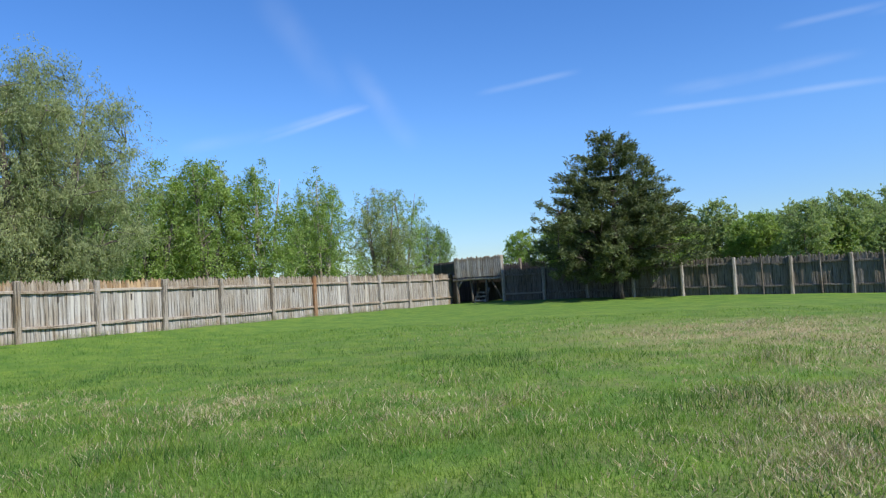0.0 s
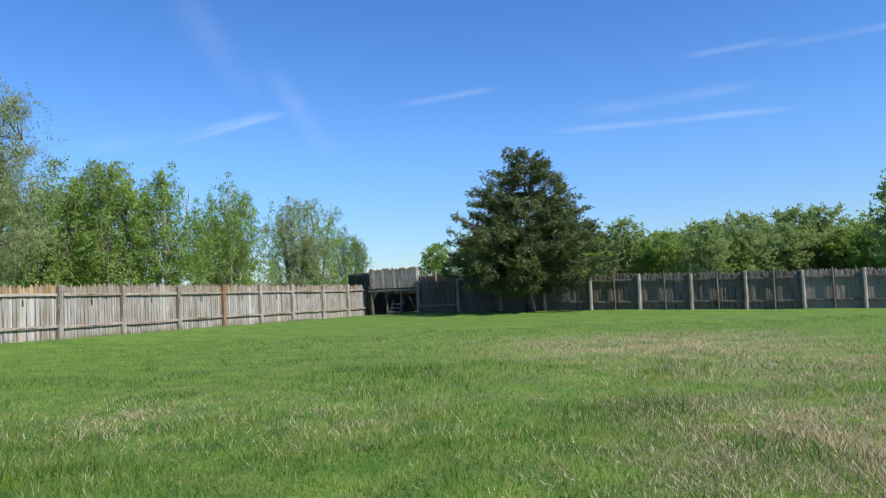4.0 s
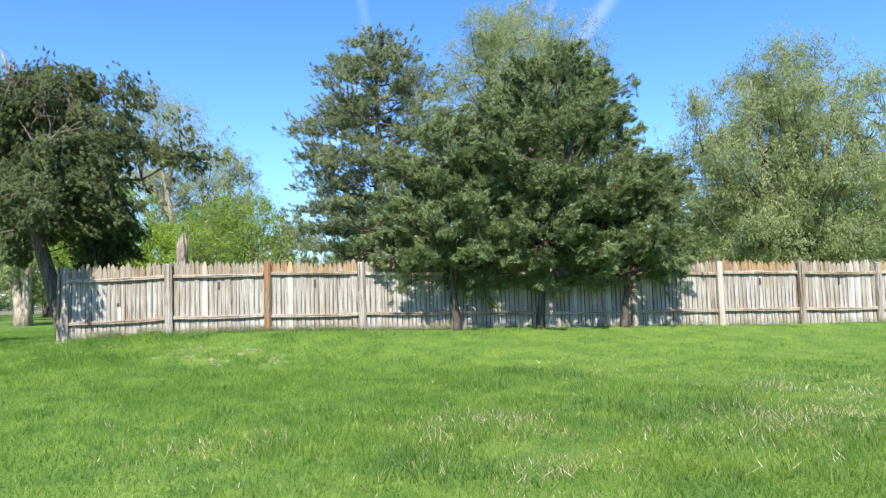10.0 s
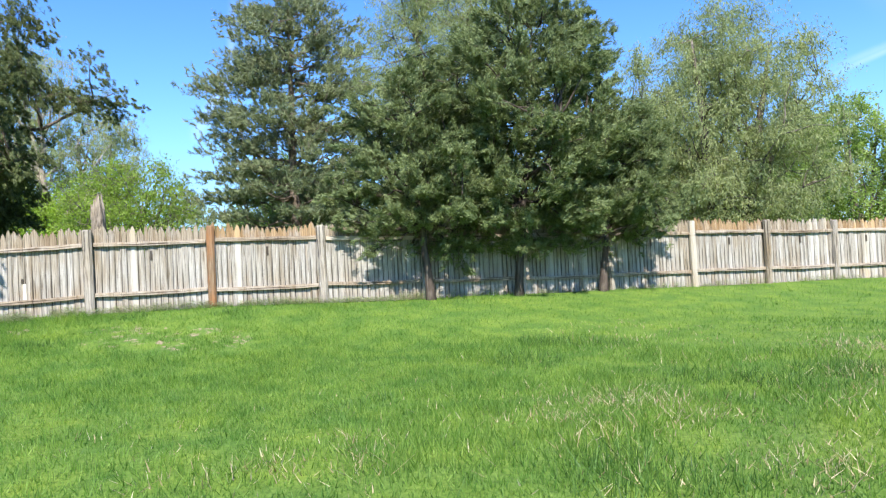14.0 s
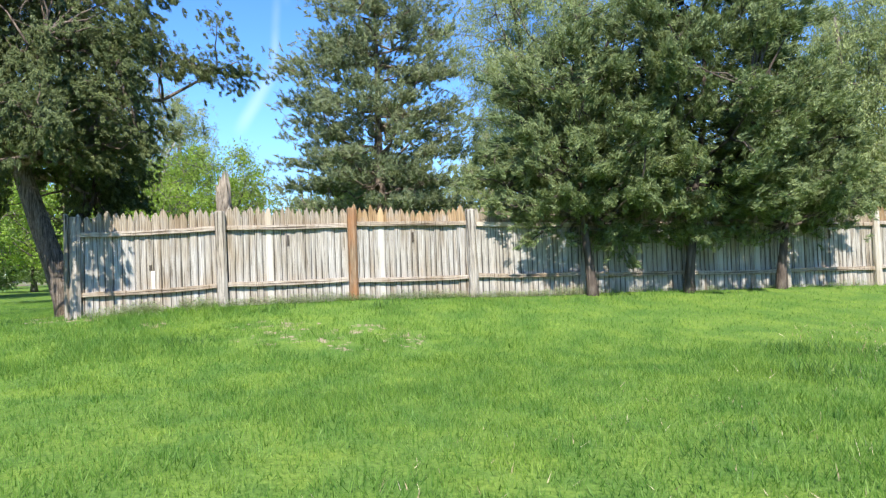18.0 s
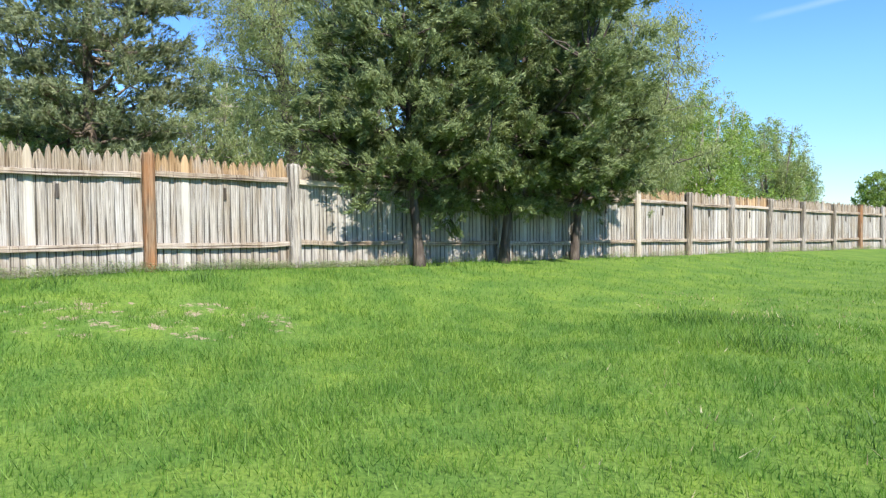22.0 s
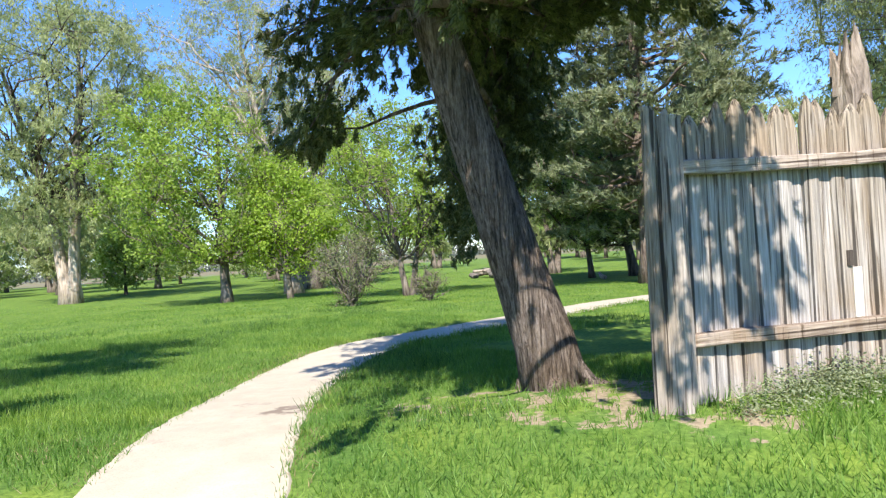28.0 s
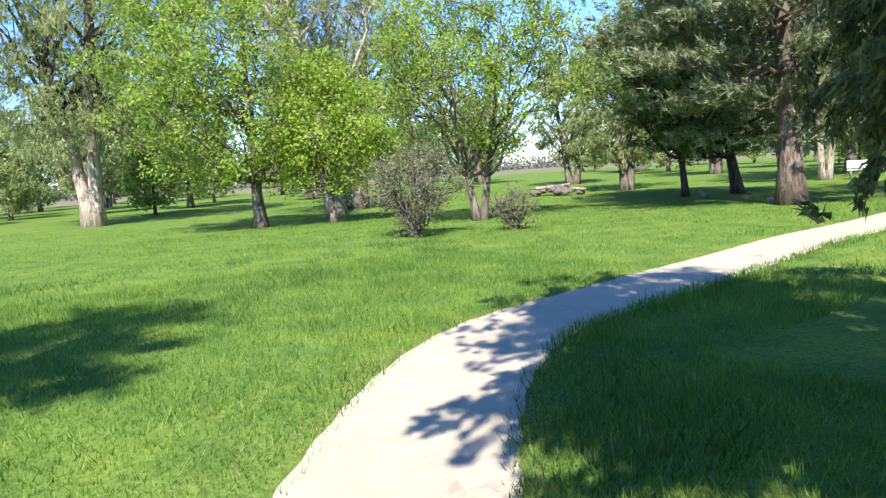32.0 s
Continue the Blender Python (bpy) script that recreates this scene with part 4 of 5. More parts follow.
        C = T + (np.repeat(own, leaves, 0) * rg.uniform(-1.0, 1.0, (n, 1)) + rg.normal(0, 0.3, (n, 3))) * size[0]
    elif kind == "pine":
        own = unit(O[::leaves] * 0.6 + np.array([0, 0, 0.55]) + rg.normal(0, 0.35, (len(tips), 3)))
        D = unit(np.repeat(own, leaves, 0) + rg.normal(0, 0.62, (n, 3)))
        C = T + np.repeat(own, leaves, 0) * rg.uniform(-0.16, 0.16, (n, 1)) + rg.normal(0, 0.02, (n, 3))
    elif kind == "droop":
        D = unit(rg.normal(0, 0.45, (n, 3)) + np.array([0, 0, -0.8]) + O * 0.2)
        C = T + rg.normal(0, 0.10, (n, 3))
    else:
        D = unit(rg.normal(0, 0.8, (n, 3)) + np.array([0, 0, 0.1]) + O * 0.3)
        C = T + rg.normal(0, 0.11, (n, 3))
    # leaves lie like scales over their clump, so that each clump has a lit and a shaded side
    face = np.repeat(unit((tips - home) / np.repeat(cr, per)[:, None] + 0.45 * out + np.array([0, 0, 0.35])), leaves, 0) + rg.normal(0, scatter, (n, 3))
    S = unit(np.cross(D, face))
    shape = needles if kind in ("cedar", "weep", "pine", "droop") else quads
    V, F = shape(C, D, S, size[0] * rg.uniform(0.6, 1.35, n), size[1] * rg.uniform(0.6, 1.3, n))
    if core:
        # broader overlapping sprays deep inside the clumps
        m = len(K) * core
        Cc = np.repeat(K, core, 0) + rg.normal(0, 0.26, (m, 3)) * np.repeat(cr, core)[:, None] - 0.12 * np.repeat(way, core, 0)
        Dc = unit(np.repeat(way, core, 0) * 0.8 + rg.normal(0, 0.6, (m, 3)))
        Vc, Fc = shape(Cc, Dc, unit(np.cross(Dc, np.repeat(way, core, 0) + np.array([0, 0, 0.4]) + rg.normal(0, 0.5, (m, 3)))), core_size * rg.uniform(0.10, 0.24, m), core_size * rg.uniform(0.018, 0.036, m))
        V, F = join([(V, F), (Vc, Fc)])
    part("crown", mesh("crown", V, F, leaf), holder)
    return holder


ROUND = [(0.18, 0.8), (0.35, 3.2), (0.6, 3.9), (0.82, 2.8), (1.0, 0.5)]

# the three cedars before the long fence
for s, d, h, prof, cl, seed, lean, lab in (
    (9.9, 0.42, 5.6, [(0.19, 0.8), (0.32, 1.4), (0.5, 1.6), (0.78, 1.1), (1.0, 0.3)], 125, 21, (-0.2, -0.3), "dense green cedar leaning against the palisade"),
    (12.1, 0.5, 7.7, [(0.17, 1.0), (0.3, 2.1), (0.55, 2.5), (0.78, 1.9), (0.92, 1.1), (1.0, 0.25)], 300, 22, (0.4, 0.65), "tall dense green cedar with hanging branches before the palisade"),
    (14.5, 0.42, 4.9, [(0.21, 0.8), (0.38, 1.5), (0.6, 1.5), (0.82, 1.0), (1.0, 0.35)], 130, 23, (0.3, 0.4), "spreading green cedar with a crooked trunk before the palisade"),
):
    x, y = xy(s, d)
    # dark bark here: the trunks' shade under the crowns is put into the colour
    tree("cedar_tree", lab, x, y, h, prof, L_CEDAR, B_DARK, seed, 0.105, lean, limbs=26, clumps=cl, per=30, leaves=40, size=(0.085, 0.024), clump_r=0.44, kind="cedar", fill=0.4, limb_from=0.3, core=60, core_size=0.8, lift=1.0)
# hanging boughs on the park side: (x, y, z, spread, height, clumps)
HANGING = ((-1.8, 0.7, 1.75, 0.06, 0.18, 6), (-1.95, 1.3, 1.75, 0.08, 0.22, 8), (-1.8, 0.7, 2.6, 0.1, 0.3, 9), (-1.95, 1.35, 2.7, 0.12, 0.3, 11), (-2.05, 2.0, 2.9, 0.12, 0.25, 7), (-1.75, 1.1, 3.5, 0.3, 0.22, 12), (-2.05, -0.85, 2.5, 0.06, 0.12, 3), (-1.7, -0.7, 3.3, 0.15, 0.12, 3), (-1.35, -2.3, 3.75, 0.06, 0.05, 1), (0.7, 2.2, 5.2, 0.4, 0.3, 10), (0.35, 1.4, 6.95, 0.07, 0.22, 4), (1.3, -1.5, 3.6, 0.4, 0.25, 11), (0.3, -2.3, 4.2, 0.32, 0.22, 7), (-0.5, -2.0, 4.4, 0.32, 0.28, 8), (2.75, -1.7, 3.35, 0.12, 0.22, 3))
# the leaning cedar at the open end of the fence
tree("leaning_cedar", "old cedar with a furrowed leaning trunk at the fence end", -23.58, 3.22, 7.3, [(0.39, 1.0), (0.48, 1.7), (0.62, 2.0), (0.8, 1.9), (0.93, 1.4), (1.0, 0.6)], L_DCEDAR, B_TRUNK, 31, 0.225, (-1.12, -1.85), limbs=30, clumps=230, per=40, leaves=52, size=(0.052, 0.019), clump_r=0.44, kind="weep", limb_from=0.42, sides=18, off=(0.75, 1.45), crook=0.2, extra=((2.85, -1.0, 3.2, 0.25, 0.18, 3), (2.5, -1.3, 3.85, 0.2, 0.15, 1), (0.9, -1.5, 3.4, 0.5, 0.4, 12), *HANGING), core=120, core_size=0.6, clear=(2.9, -0.75, 0.6), low=(0.2, -0.3), limb_bark=B_CEDAR, flare=0.3, taper=0.6, fill=0.38)
roots = bpy.data.objects["leaning_cedar"]
for k, (a, L) in enumerate(((0.3, 0.8), (1.5, 0.45), (2.7, 0.4), (3.9, 0.35), (5.3, 0.5))):
    c, w = math.cos(a), math.sin(a)
    V, F = tube(np.array([(0.1 * c, 0.1 * w, 0.32), (0.17 * c, 0.17 * w, 0.14), (0.28 * c, 0.28 * w, 0.02), (L * c, L * w, -0.10)]), [0.03, 0.06, 0.06, 0.025], 8)
    part("root", clean("root", V, F, B_TRUNK, True), roots)
rd = np.random.default_rng(77)
Vd, Fd = tube(np.array([(-0.25, -1.0, 6.2), (-0.15, -1.3, 6.8), (-0.2, -1.5, 7.25), (-0.3, -1.6, 7.6)]), [0.07, 0.06, 0.045, 0.015], 8)
part("dead_leader", clean("dead_leader", Vd, Fd, B_DEAD, True), roots, None, "pale broken dead leader")
for k in range(14):
    p = np.array([rd.uniform(-0.1, 0.5), rd.uniform(-1.5, -0.2), rd.uniform(6.2, 6.9)])
    q = p + np.array([rd.uniform(0.7, 1.5), rd.uniform(-0.6, 0.7), rd.uniform(-1.1, -0.1)])
    stem = bend(p, q, 7, 0.18, rd)
    bits = [tube(stem, np.linspace(0.022, 0.006, 7), 5, False)]
    for m in range(9):
        a = stem[rd.integers(2, 7)]
        bits.append(tube(bend(a, a + rd.normal(0, 0.22, 3) + np.array([0.1, 0, -0.2]), 4, 0.03, rd), np.linspace(0.008, 0.003, 4), 3, False))
    Vd, Fd = join(bits)
    part("dead_branch", clean("dead_branch", Vd, Fd, B_CEDAR, True), roots, None, "bare brown dead branch")
# the cedar at the far fence
x, y = xy(44.2, 10.6)
tree("cedar_tree", "broad dark cedar beside the far palisade", x, y, 8.5, [(0.15, 3.0), (0.27, 3.9), (0.5, 3.3), (0.65, 2.5), (0.84, 1.5), (1.0, 0.4)], L_DCEDAR, B_DARK, 35, 0.22, (0, 0), limbs=40, clumps=480, per=16, leaves=12, size=(0.16, 0.06), clump_r=0.42, kind="cedar", fill=0.55, core=50)
# the pine
tree("pine_tree", "tall grey-green pine with layered branches", -34.9, 20.5, 16.0, [(0.16, 2.6), (0.3, 3.9), (0.5, 4.4), (0.65, 3.9), (0.8, 3.1), (0.92, 2.2), (1.0, 1.0)], L_PINE, B_CEDAR, 41, 0.33, (0, 0), limbs=70, clumps=310, per=28, leaves=22, size=(0.2, 0.042), clump_r=0.64, kind="pine", upward=0.12, trunk_top=0.97, fill=0.45, core=30)
# leafing elms behind the fence
tree("elm_tree", "tall pale elm just coming into leaf", -26.5, 23.2, 15.3, [(0.2, 1.6), (0.45, 3.6), (0.7, 4.4), (0.9, 3.2), (1.0, 1.0)], L_OLIVE, B_GREY, 51, 0.34, (0, 0), limbs=40, clumps=360, per=26, leaves=17, size=(0.11, 0.036), clump_r=0.72, kind="droop", upward=0.9, trunks=2, spread=1.3)
tree("elm_tree", "wide rounded elm with young olive leaves", -16.3, 27.9, 11.2, [(0.08, 2.5), (0.3, 4.0), (0.6, 4.2), (0.85, 2.8), (1.0, 0.7)], L_OLIVE, B_GREY, 52, 0.34, (0, 0), limbs=44, clumps=400, per=28, leaves=17, size=(0.12, 0.042), clump_r=0.72, kind="droop", upward=0.9, trunks=3, spread=1.8)
# poplars beyond the fence
for x, y, h, r, lf, bk, seed, lab in (
    (-17.5, 42.5, 9.2, 2.3, L_GREEN, B_GREY, 61, "fresh green poplar beyond the palisade"),
    (-14.6, 43.5, 9.6, 2.2, L_GREEN, B_GREY, 62, "fresh green poplar beyond the palisade"),
    (-12.0, 46.0, 9.3, 2.3, L_GREEN, B_PALE, 63, "fresh green poplar with pale stems"),
    (-9.9, 56.7, 10.4, 3.0, L_GREEN, B_PALE, 64, "young poplar with pale stems and light leaves"),
    (-6.0, 66.0, 9.5, 2.7, L_OLIVE, B_GREY, 65, "dull brownish tree in young leaf"),
    (-4.6, 78.0, 12.0, 4.2, L_GREEN, B_GREY, 66, "rounded green tree beyond the palisade"),
    (-1.5, 92.0, 8.6, 3.0, L_DEEP, B_GREY, 67, "low green tree in the distance"),
):
    tree("poplar_tree", lab, x, y, h, [(0.08, r * 0.8), (0.35, r * 1.05), (0.65, r), (0.88, r * 0.6), (1.0, 0.15)], lf, bk, seed, 0.16, (0, 0), limbs=26, clumps=160, per=15, leaves=10, size=(0.15, 0.088), clump_r=0.6, kind="spire", upward=1.3, trunks=3, spread=0.28 * r * 2, trunk_top=0.95, twigs=False)
# the snapped trunk behind the fence
def snapped_trunk(x, y, h, r, seed):
    rg = np.random.default_rng(seed)
    holder = thing("snapped_trunk", "pale dead trunk snapped off with a splintered top behind the palisade", "tree stump", Matrix.Translation((x, y, gz(x, y))))
    n, rows = 22, 9
    V = []
    a = np.linspace(0, 2 * np.pi, n, endpoint=False)
    flute = 1 + 0.10 * np.sin(a * 5 + 1) + 0.06 * np.sin(a * 9)
    spl = h * (0.87 + 0.05 * np.sin(a + 2.2) + 0.05 * rg.uniform(-1, 1, n))
    spl[4], spl[5], spl[11] = h * 0.99, h * 0.96, h * 0.94
    for k in range(rows):
        q = k / (rows - 1)
        z = -0.2 + (spl + 0.2) * q
        rad = r * (1.18 - 0.5 * q) * flute * (1 - 0.45 * (q == 1))
        V.append(np.stack([rad * np.cos(a) + 0.05 * q, rad * np.sin(a), z], -1))
    V.append(np.stack([0.45 * r * np.cos(a), 0.45 * r * np.sin(a), spl * 0.86], -1))
    V = np.concatenate(V)
    F = [(k * n + i, k * n + (i + 1) % n, k * n + n + (i + 1) % n, k * n + n + i) for k in range(rows) for i in range(n)]
    V = np.vstack([V, [[0, 0, h * 0.68]]])
    F += [(rows * n + i, rows * n + (i + 1) % n, len(V) - 1, len(V) - 1) for i in range(n)]
    part("trunk", clean("trunk", V, F, B_DEAD), holder)
    for k, (ang, z0, L) in enumerate(((1.2, h * 0.9, 0.14), (2.9, h * 0.88, 0.1), (4.4, h * 0.84, 0.12))):
        p = np.array([0.5 * r * math.cos(ang), 0.5 * r * math.sin(ang), z0 - 0.25])
        Vs, Fs = tube(np.stack([p, p + [0, 0, 0.25], p + [0.03 * math.cos(ang), 0.03 * math.sin(ang), 0.25 + L]]), [0.05, 0.035, 0.006], 5)
        part("splinter", clean("splinter", Vs, Fs, B_DEAD), holder)


snapped_trunk(-22.35, 5.75, 2.9, 0.19, 4)

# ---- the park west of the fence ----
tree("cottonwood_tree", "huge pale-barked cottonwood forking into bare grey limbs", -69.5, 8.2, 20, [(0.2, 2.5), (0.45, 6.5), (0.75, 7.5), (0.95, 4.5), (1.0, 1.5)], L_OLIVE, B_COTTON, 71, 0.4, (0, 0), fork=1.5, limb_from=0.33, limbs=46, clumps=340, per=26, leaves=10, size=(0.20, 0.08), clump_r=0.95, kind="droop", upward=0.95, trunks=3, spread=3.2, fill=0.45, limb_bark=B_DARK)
tree("small_elm", "green young elm with a short dark trunk", -50.9, 11.1, 10.2, [(0.2, 2.6), (0.4, 4.2), (0.65, 4.2), (0.88, 2.6), (1.0, 0.6)], L_SPRING, B_GREY, 72, 0.24, (0, 0), limbs=40, clumps=280, per=17, leaves=7, size=(0.14, 0.09), clump_r=0.55, upward=0.8, off=(-1.2, -1.8))
tree("small_maple", "low bright yellow-green tree in spring leaf", -49.2, 13.4, 6.4, [(0.22, 1.6), (0.5, 2.8), (0.8, 2.0), (1.0, 0.4)], L_BRIGHT, B_GREY, 73, 0.14, (0, 0), limbs=30, clumps=150, per=17, leaves=7, size=(0.13, 0.09), clump_r=0.5, upward=0.7)
tree("twin_stem_tree", "light green tree with two slender mossy stems", -41.8, 14.8, 7.5, [(0.3, 1.6), (0.5, 3.0), (0.75, 3.3), (0.92, 2.2), (1.0, 0.6)], L_SPRING, B_GREY, 74, 0.13, (0, 0), limbs=36, clumps=190, per=18, leaves=7, size=(0.11, 0.07), clump_r=0.5, upward=1.0, trunks=2, spread=0.9)
tree("bare_cottonwood", "tall leaning cottonwood with a pale bare trunk", -56.0, 17.0, 18, [(0.3, 2.4), (0.55, 4.6), (0.85, 4.6), (1.0, 1.5)], L_OLIVE, B_PALE, 75, 0.42, (-1.6, -2.2), limbs=44, clumps=240, per=18, leaves=9, size=(0.15, 0.05), clump_r=0.8, kind="droop", upward=1.0)
tree("mossy_tree", "mossy thick-trunked tree with sparse leaves", -60.5, 20.4, 15, [(0.25, 2.5), (0.55, 4.6), (0.85, 4.2), (1.0, 1.2)], L_OLIVE, B_GREY, 76, 0.42, (0, 0), limbs=36, clumps=240, per=16, leaves=9, size=(0.16, 0.07), clump_r=0.7, kind="droop", upward=0.9, trunks=2, spread=1.2)
tree("park_tree", "slender dark-stemmed tree with deep green leaves", -42.9, 26.9, 9, [(0.25, 1.5), (0.5, 3.4), (0.8, 2.6), (1.0, 0.5)], L_DEEP, B_DARK, 77, 0.15, (-0.8, -0.5), limbs=30, clumps=190, per=18, leaves=7, size=(0.15, 0.09), clump_r=0.6, upward=0.7)
tree("park_cedar", "leaning dark-trunked cedar with olive foliage", -41.4, 28.4, 8.5, [(0.22, 2.4), (0.4, 3.4), (0.7, 2.6), (1.0, 0.5)], L_CEDAR, B_DARK, 78, 0.24, (-1.4, -0.8), limbs=30, clumps=200, per=22, leaves=9, size=(0.24, 0.05), clump_r=0.55, kind="cedar")
tree("bush", "thin leafy bush with many bare stems", -39.0, 10.55, 2.3, [(0.05, 0.35), (0.35, 1.1), (0.7, 1.25), (1.0, 0.5)], L_BUSH, B_GREY, 79, 0.035, (0, 0), limbs=34, clumps=90, per=14, leaves=6, size=(0.06, 0.035), clump_r=0.24, upward=1.4, trunks=9, spread=0.75, trunk_top=0.9, category="bush", sides=5, limb_from=0.05)
tree("bush", "low sparse bush with bare twigs", -37.6, 12.6, 0.95, [(0.05, 0.2), (0.4, 0.5), (0.8, 0.6), (1.0, 0.3)], L_BUSH, B_GREY, 80, 0.02, (0, 0), limbs=20, clumps=40, per=9, leaves=5, size=(0.05, 0.03), clump_r=0.16, upward=1.4, trunks=7, spread=0.4, trunk_top=0.95, category="bush", sides=5, limb_from=0.05)

tree("shade_tree", "tall cedar standing clear of the side path", -25.2, -4.6, 11.5, [(0.68, 0.8), (0.78, 1.4), (0.9, 1.0), (1.0, 0.4)], L_DCEDAR, B_CEDAR, 81, 0.22, (0, 0), limbs=24, clumps=50, per=24, leaves=9, size=(0.16, 0.04), clump_r=0.45, kind="cedar", limb_from=0.6)

# prototypes of the far trees, copied along the far lines
PROTO = [
    tree("far_tree", "rounded green tree in the distance", -92, 20, 12, [(0.1, 2.6), (0.35, 4.6), (0.65, 4.6), (0.9, 2.8), (1.0, 0.8)], L_DIST, B_GREY, 90, 0.3, (0, 0), limbs=14, clumps=150, per=9, leaves=9, size=(0.34, 0.22), scatter=0.8, clump_r=0.8, upward=0.9, twigs=False, sides=6),
    tree("far_tree", "half-bare grey tree in the distance", -96, 34, 14, [(0.2, 2.2), (0.45, 4.6), (0.75, 5.0), (0.95, 3.0), (1.0, 1.0)], L_OLIVE, B_GREY, 91, 0.36, (0, 0), limbs=18, clumps=140, per=9, leaves=12, size=(0.36, 0.16), scatter=0.8, clump_r=0.9, kind="droop", upward=1.1, trunks=2, spread=2.0, twigs=False, sides=6),
    tree("far_tree", "fresh green tree in the distance", -88, 78, 10, [(0.12, 2.4), (0.35, 4.0), (0.65, 3.8), (0.9, 2.2), (1.0, 0.5)], L_GREEN, B_DARK, 92, 0.24, (0, 0), limbs=14, clumps=140, per=9, leaves=9, size=(0.33, 0.2), scatter=0.8, clump_r=0.7, upward=0.9, twigs=False, sides=6),
]
rf = random.Random(17)


def far(k, x, y, s):
    o = copy_thing(PROTO[k], Matrix.Translation((x, y, gz(x, y) - 0.05)) @ Matrix.Rotation(rf.uniform(0, 6.28), 4, "Z") @ Matrix.Scale(s, 4))
    o.scale = (s * rf.uniform(0.92, 1.1), s * rf.uniform(0.92, 1.1), s)
    tagged(o, group="far trees")


# behind the far fence
for az in np.arange(9.5, 62, 0.85):
    r = rf.uniform(104, 132)
    far(rf.choice((0, 0, 2, 2, 0)), r * math.sin(radians(az)), r * math.cos(radians(az)), rf.uniform(0.53, 0.68) * r / 85)
for az, r, k, s in ((6.4, 122, 2, 0.86), (41.0, 82, 0, 0.95), (45.5, 90, 0, 0.8), (16.5, 100, 2, 1.12)):
    far(k, r * math.sin(radians(az)), r * math.cos(radians(az)), s)
# west and south-west over the park
for x, y, k, s in ((-131, 25, 1, 1.1), (-118, 40, 0, 0.8), (-160, 12, 1, 1.2), (-140, -6, 0, 1.0), (-105, -14, 1, 1.0), (-125, -28, 0, 1.2), (-95, -30, 1, 1.1), (-170, 40, 0, 1.2), (-150, 70, 2, 1.0), (-110, 92, 0, 0.8), (-100, 84, 2, 0.7), (-76, 88, 2, 0.8), (-64, 80, 0, 0.8), (-58, 52, 1, 0.8), (-50, 62, 2, 0.9), (-44, 44, 1, 0.9), (-34, 58, 0, 0.9), (-27, 48, 2, 0.9), (-22, 62, 1, 0.9), (-52, 34, 1, 0.7), (-84, -4, 1, 0.9), (-100, 6, 0, 0.7), (-112, 14, 1, 0.9), (-78, 36, 1, 0.8), (-120, 60, 0, 0.8), (-136, 50, 2, 0.8), (-70, 62, 0, 0.7), (-88, 52, 1, 0.8), (-128, 4, 1, 1.0), (-150, 24, 0, 0.9), (-116, -10, 2, 0.9), (-90, 100, 0, 0.9), (-66, 104, 1, 0.9), (-40, 90, 0, 0.9), (-28, 76, 2, 0.9), (-16, 84, 0, 0.8), (-40, 52, 1, 0.9), (-46, 72, 0, 1.0), (-54, 76, 2, 0.9), (-36, 70, 1, 1.0), (-60, 66, 1, 0.8), (-31, 66, 2, 1.0), (-48, 54, 2, 0.7), (-66, 44, 1, 0.8), (-74, 26, 1, 0.7), (-80, 14, 2, 0.6), (-96, 12, 1, 0.8), (-86, 30, 0, 0.7), (-104, 26, 2, 0.8), (-110, 4, 0, 0.9), (-122, 18, 1, 0.9), (-136, 12, 0, 1.0), (-142, 36, 2, 1.0), (-98, -6, 1, 0.8), (-112, -22, 0, 1.0), (-132, -14, 1, 1.1), (-150, -2, 0, 1.2), (-166, 22, 1, 1.2), (-148, 52, 0, 1.0), (-126, 72, 1, 0.9), (-102, 62, 0, 0.8), (-114, 50, 1, 0.8), (-80, 70, 1, 0.8), (-38, 104, 0, 1.1), (-52, 96, 1, 1.0), (-20, 102, 2, 1.0)):
    far(k, x, y, s)

# the pale twin trunk beyond the pine
tree("pale_tree", "tree with two pale smooth trunks and fresh leaves", -42.3, 37.6, 13, [(0.2, 2.0), (0.45, 3.4), (0.75, 3.2), (1.0, 0.8)], L_OLIVE, B_PALE, 83, 0.17, (0, 0), limbs=26, clumps=150, per=18, leaves=13, size=(0.14, 0.07), clump_r=0.7, kind="droop", upward=0.9, trunks=2, spread=0.7)


# the low blue wooded rise at the horizon
def far_woods():
    rg = np.random.default_rng(44)
    n = 70000
    az = rg.uniform(math.radians(-175), math.radians(70), n)
    r = rg.uniform(330, 520, n)
    top = 3.0 + 2.5 * np.abs(np.sin(az * 7)) + 2.0 * np.abs(np.sin(az * 17 + 1))
    C = np.stack([r * np.sin(az), r * np.cos(az), rg.uniform(-1, 1, n) ** 2 * top], -1)
    D = unit(rg.normal(0, 1, (n, 3)))
    V, F = quads(C, D, unit(np.cross(D, rg.normal(0, 1, (n, 3)))), rg.uniform(0.9, 2.0, n), rg.uniform(0.7, 1.6, n))
    tagged(new("far_woods", mesh("far_woods", V, F, L_FAR)), "hazy wooded rise along the horizon", "woods", kind="stuff")


far_woods()

# ---- heap of stones and logs on the lawn ----
def stone(rg, r):
    bm = bmesh.new()
    bmesh.ops.create_icosphere(bm, subdivisions=2, radius=r)
    for v in bm.verts:
        v.co *= 1 + 0.25 * noise.noise(v.co * (1.6 / r) + Vector((rg.uniform(0, 50), 0, 0)))
        v.co.z *= 0.65
    me = bpy.data.meshes.new("stone")
    bm.to_mesh(me)
    bm.free()
    me.materials.append(M_STONE)
    return me


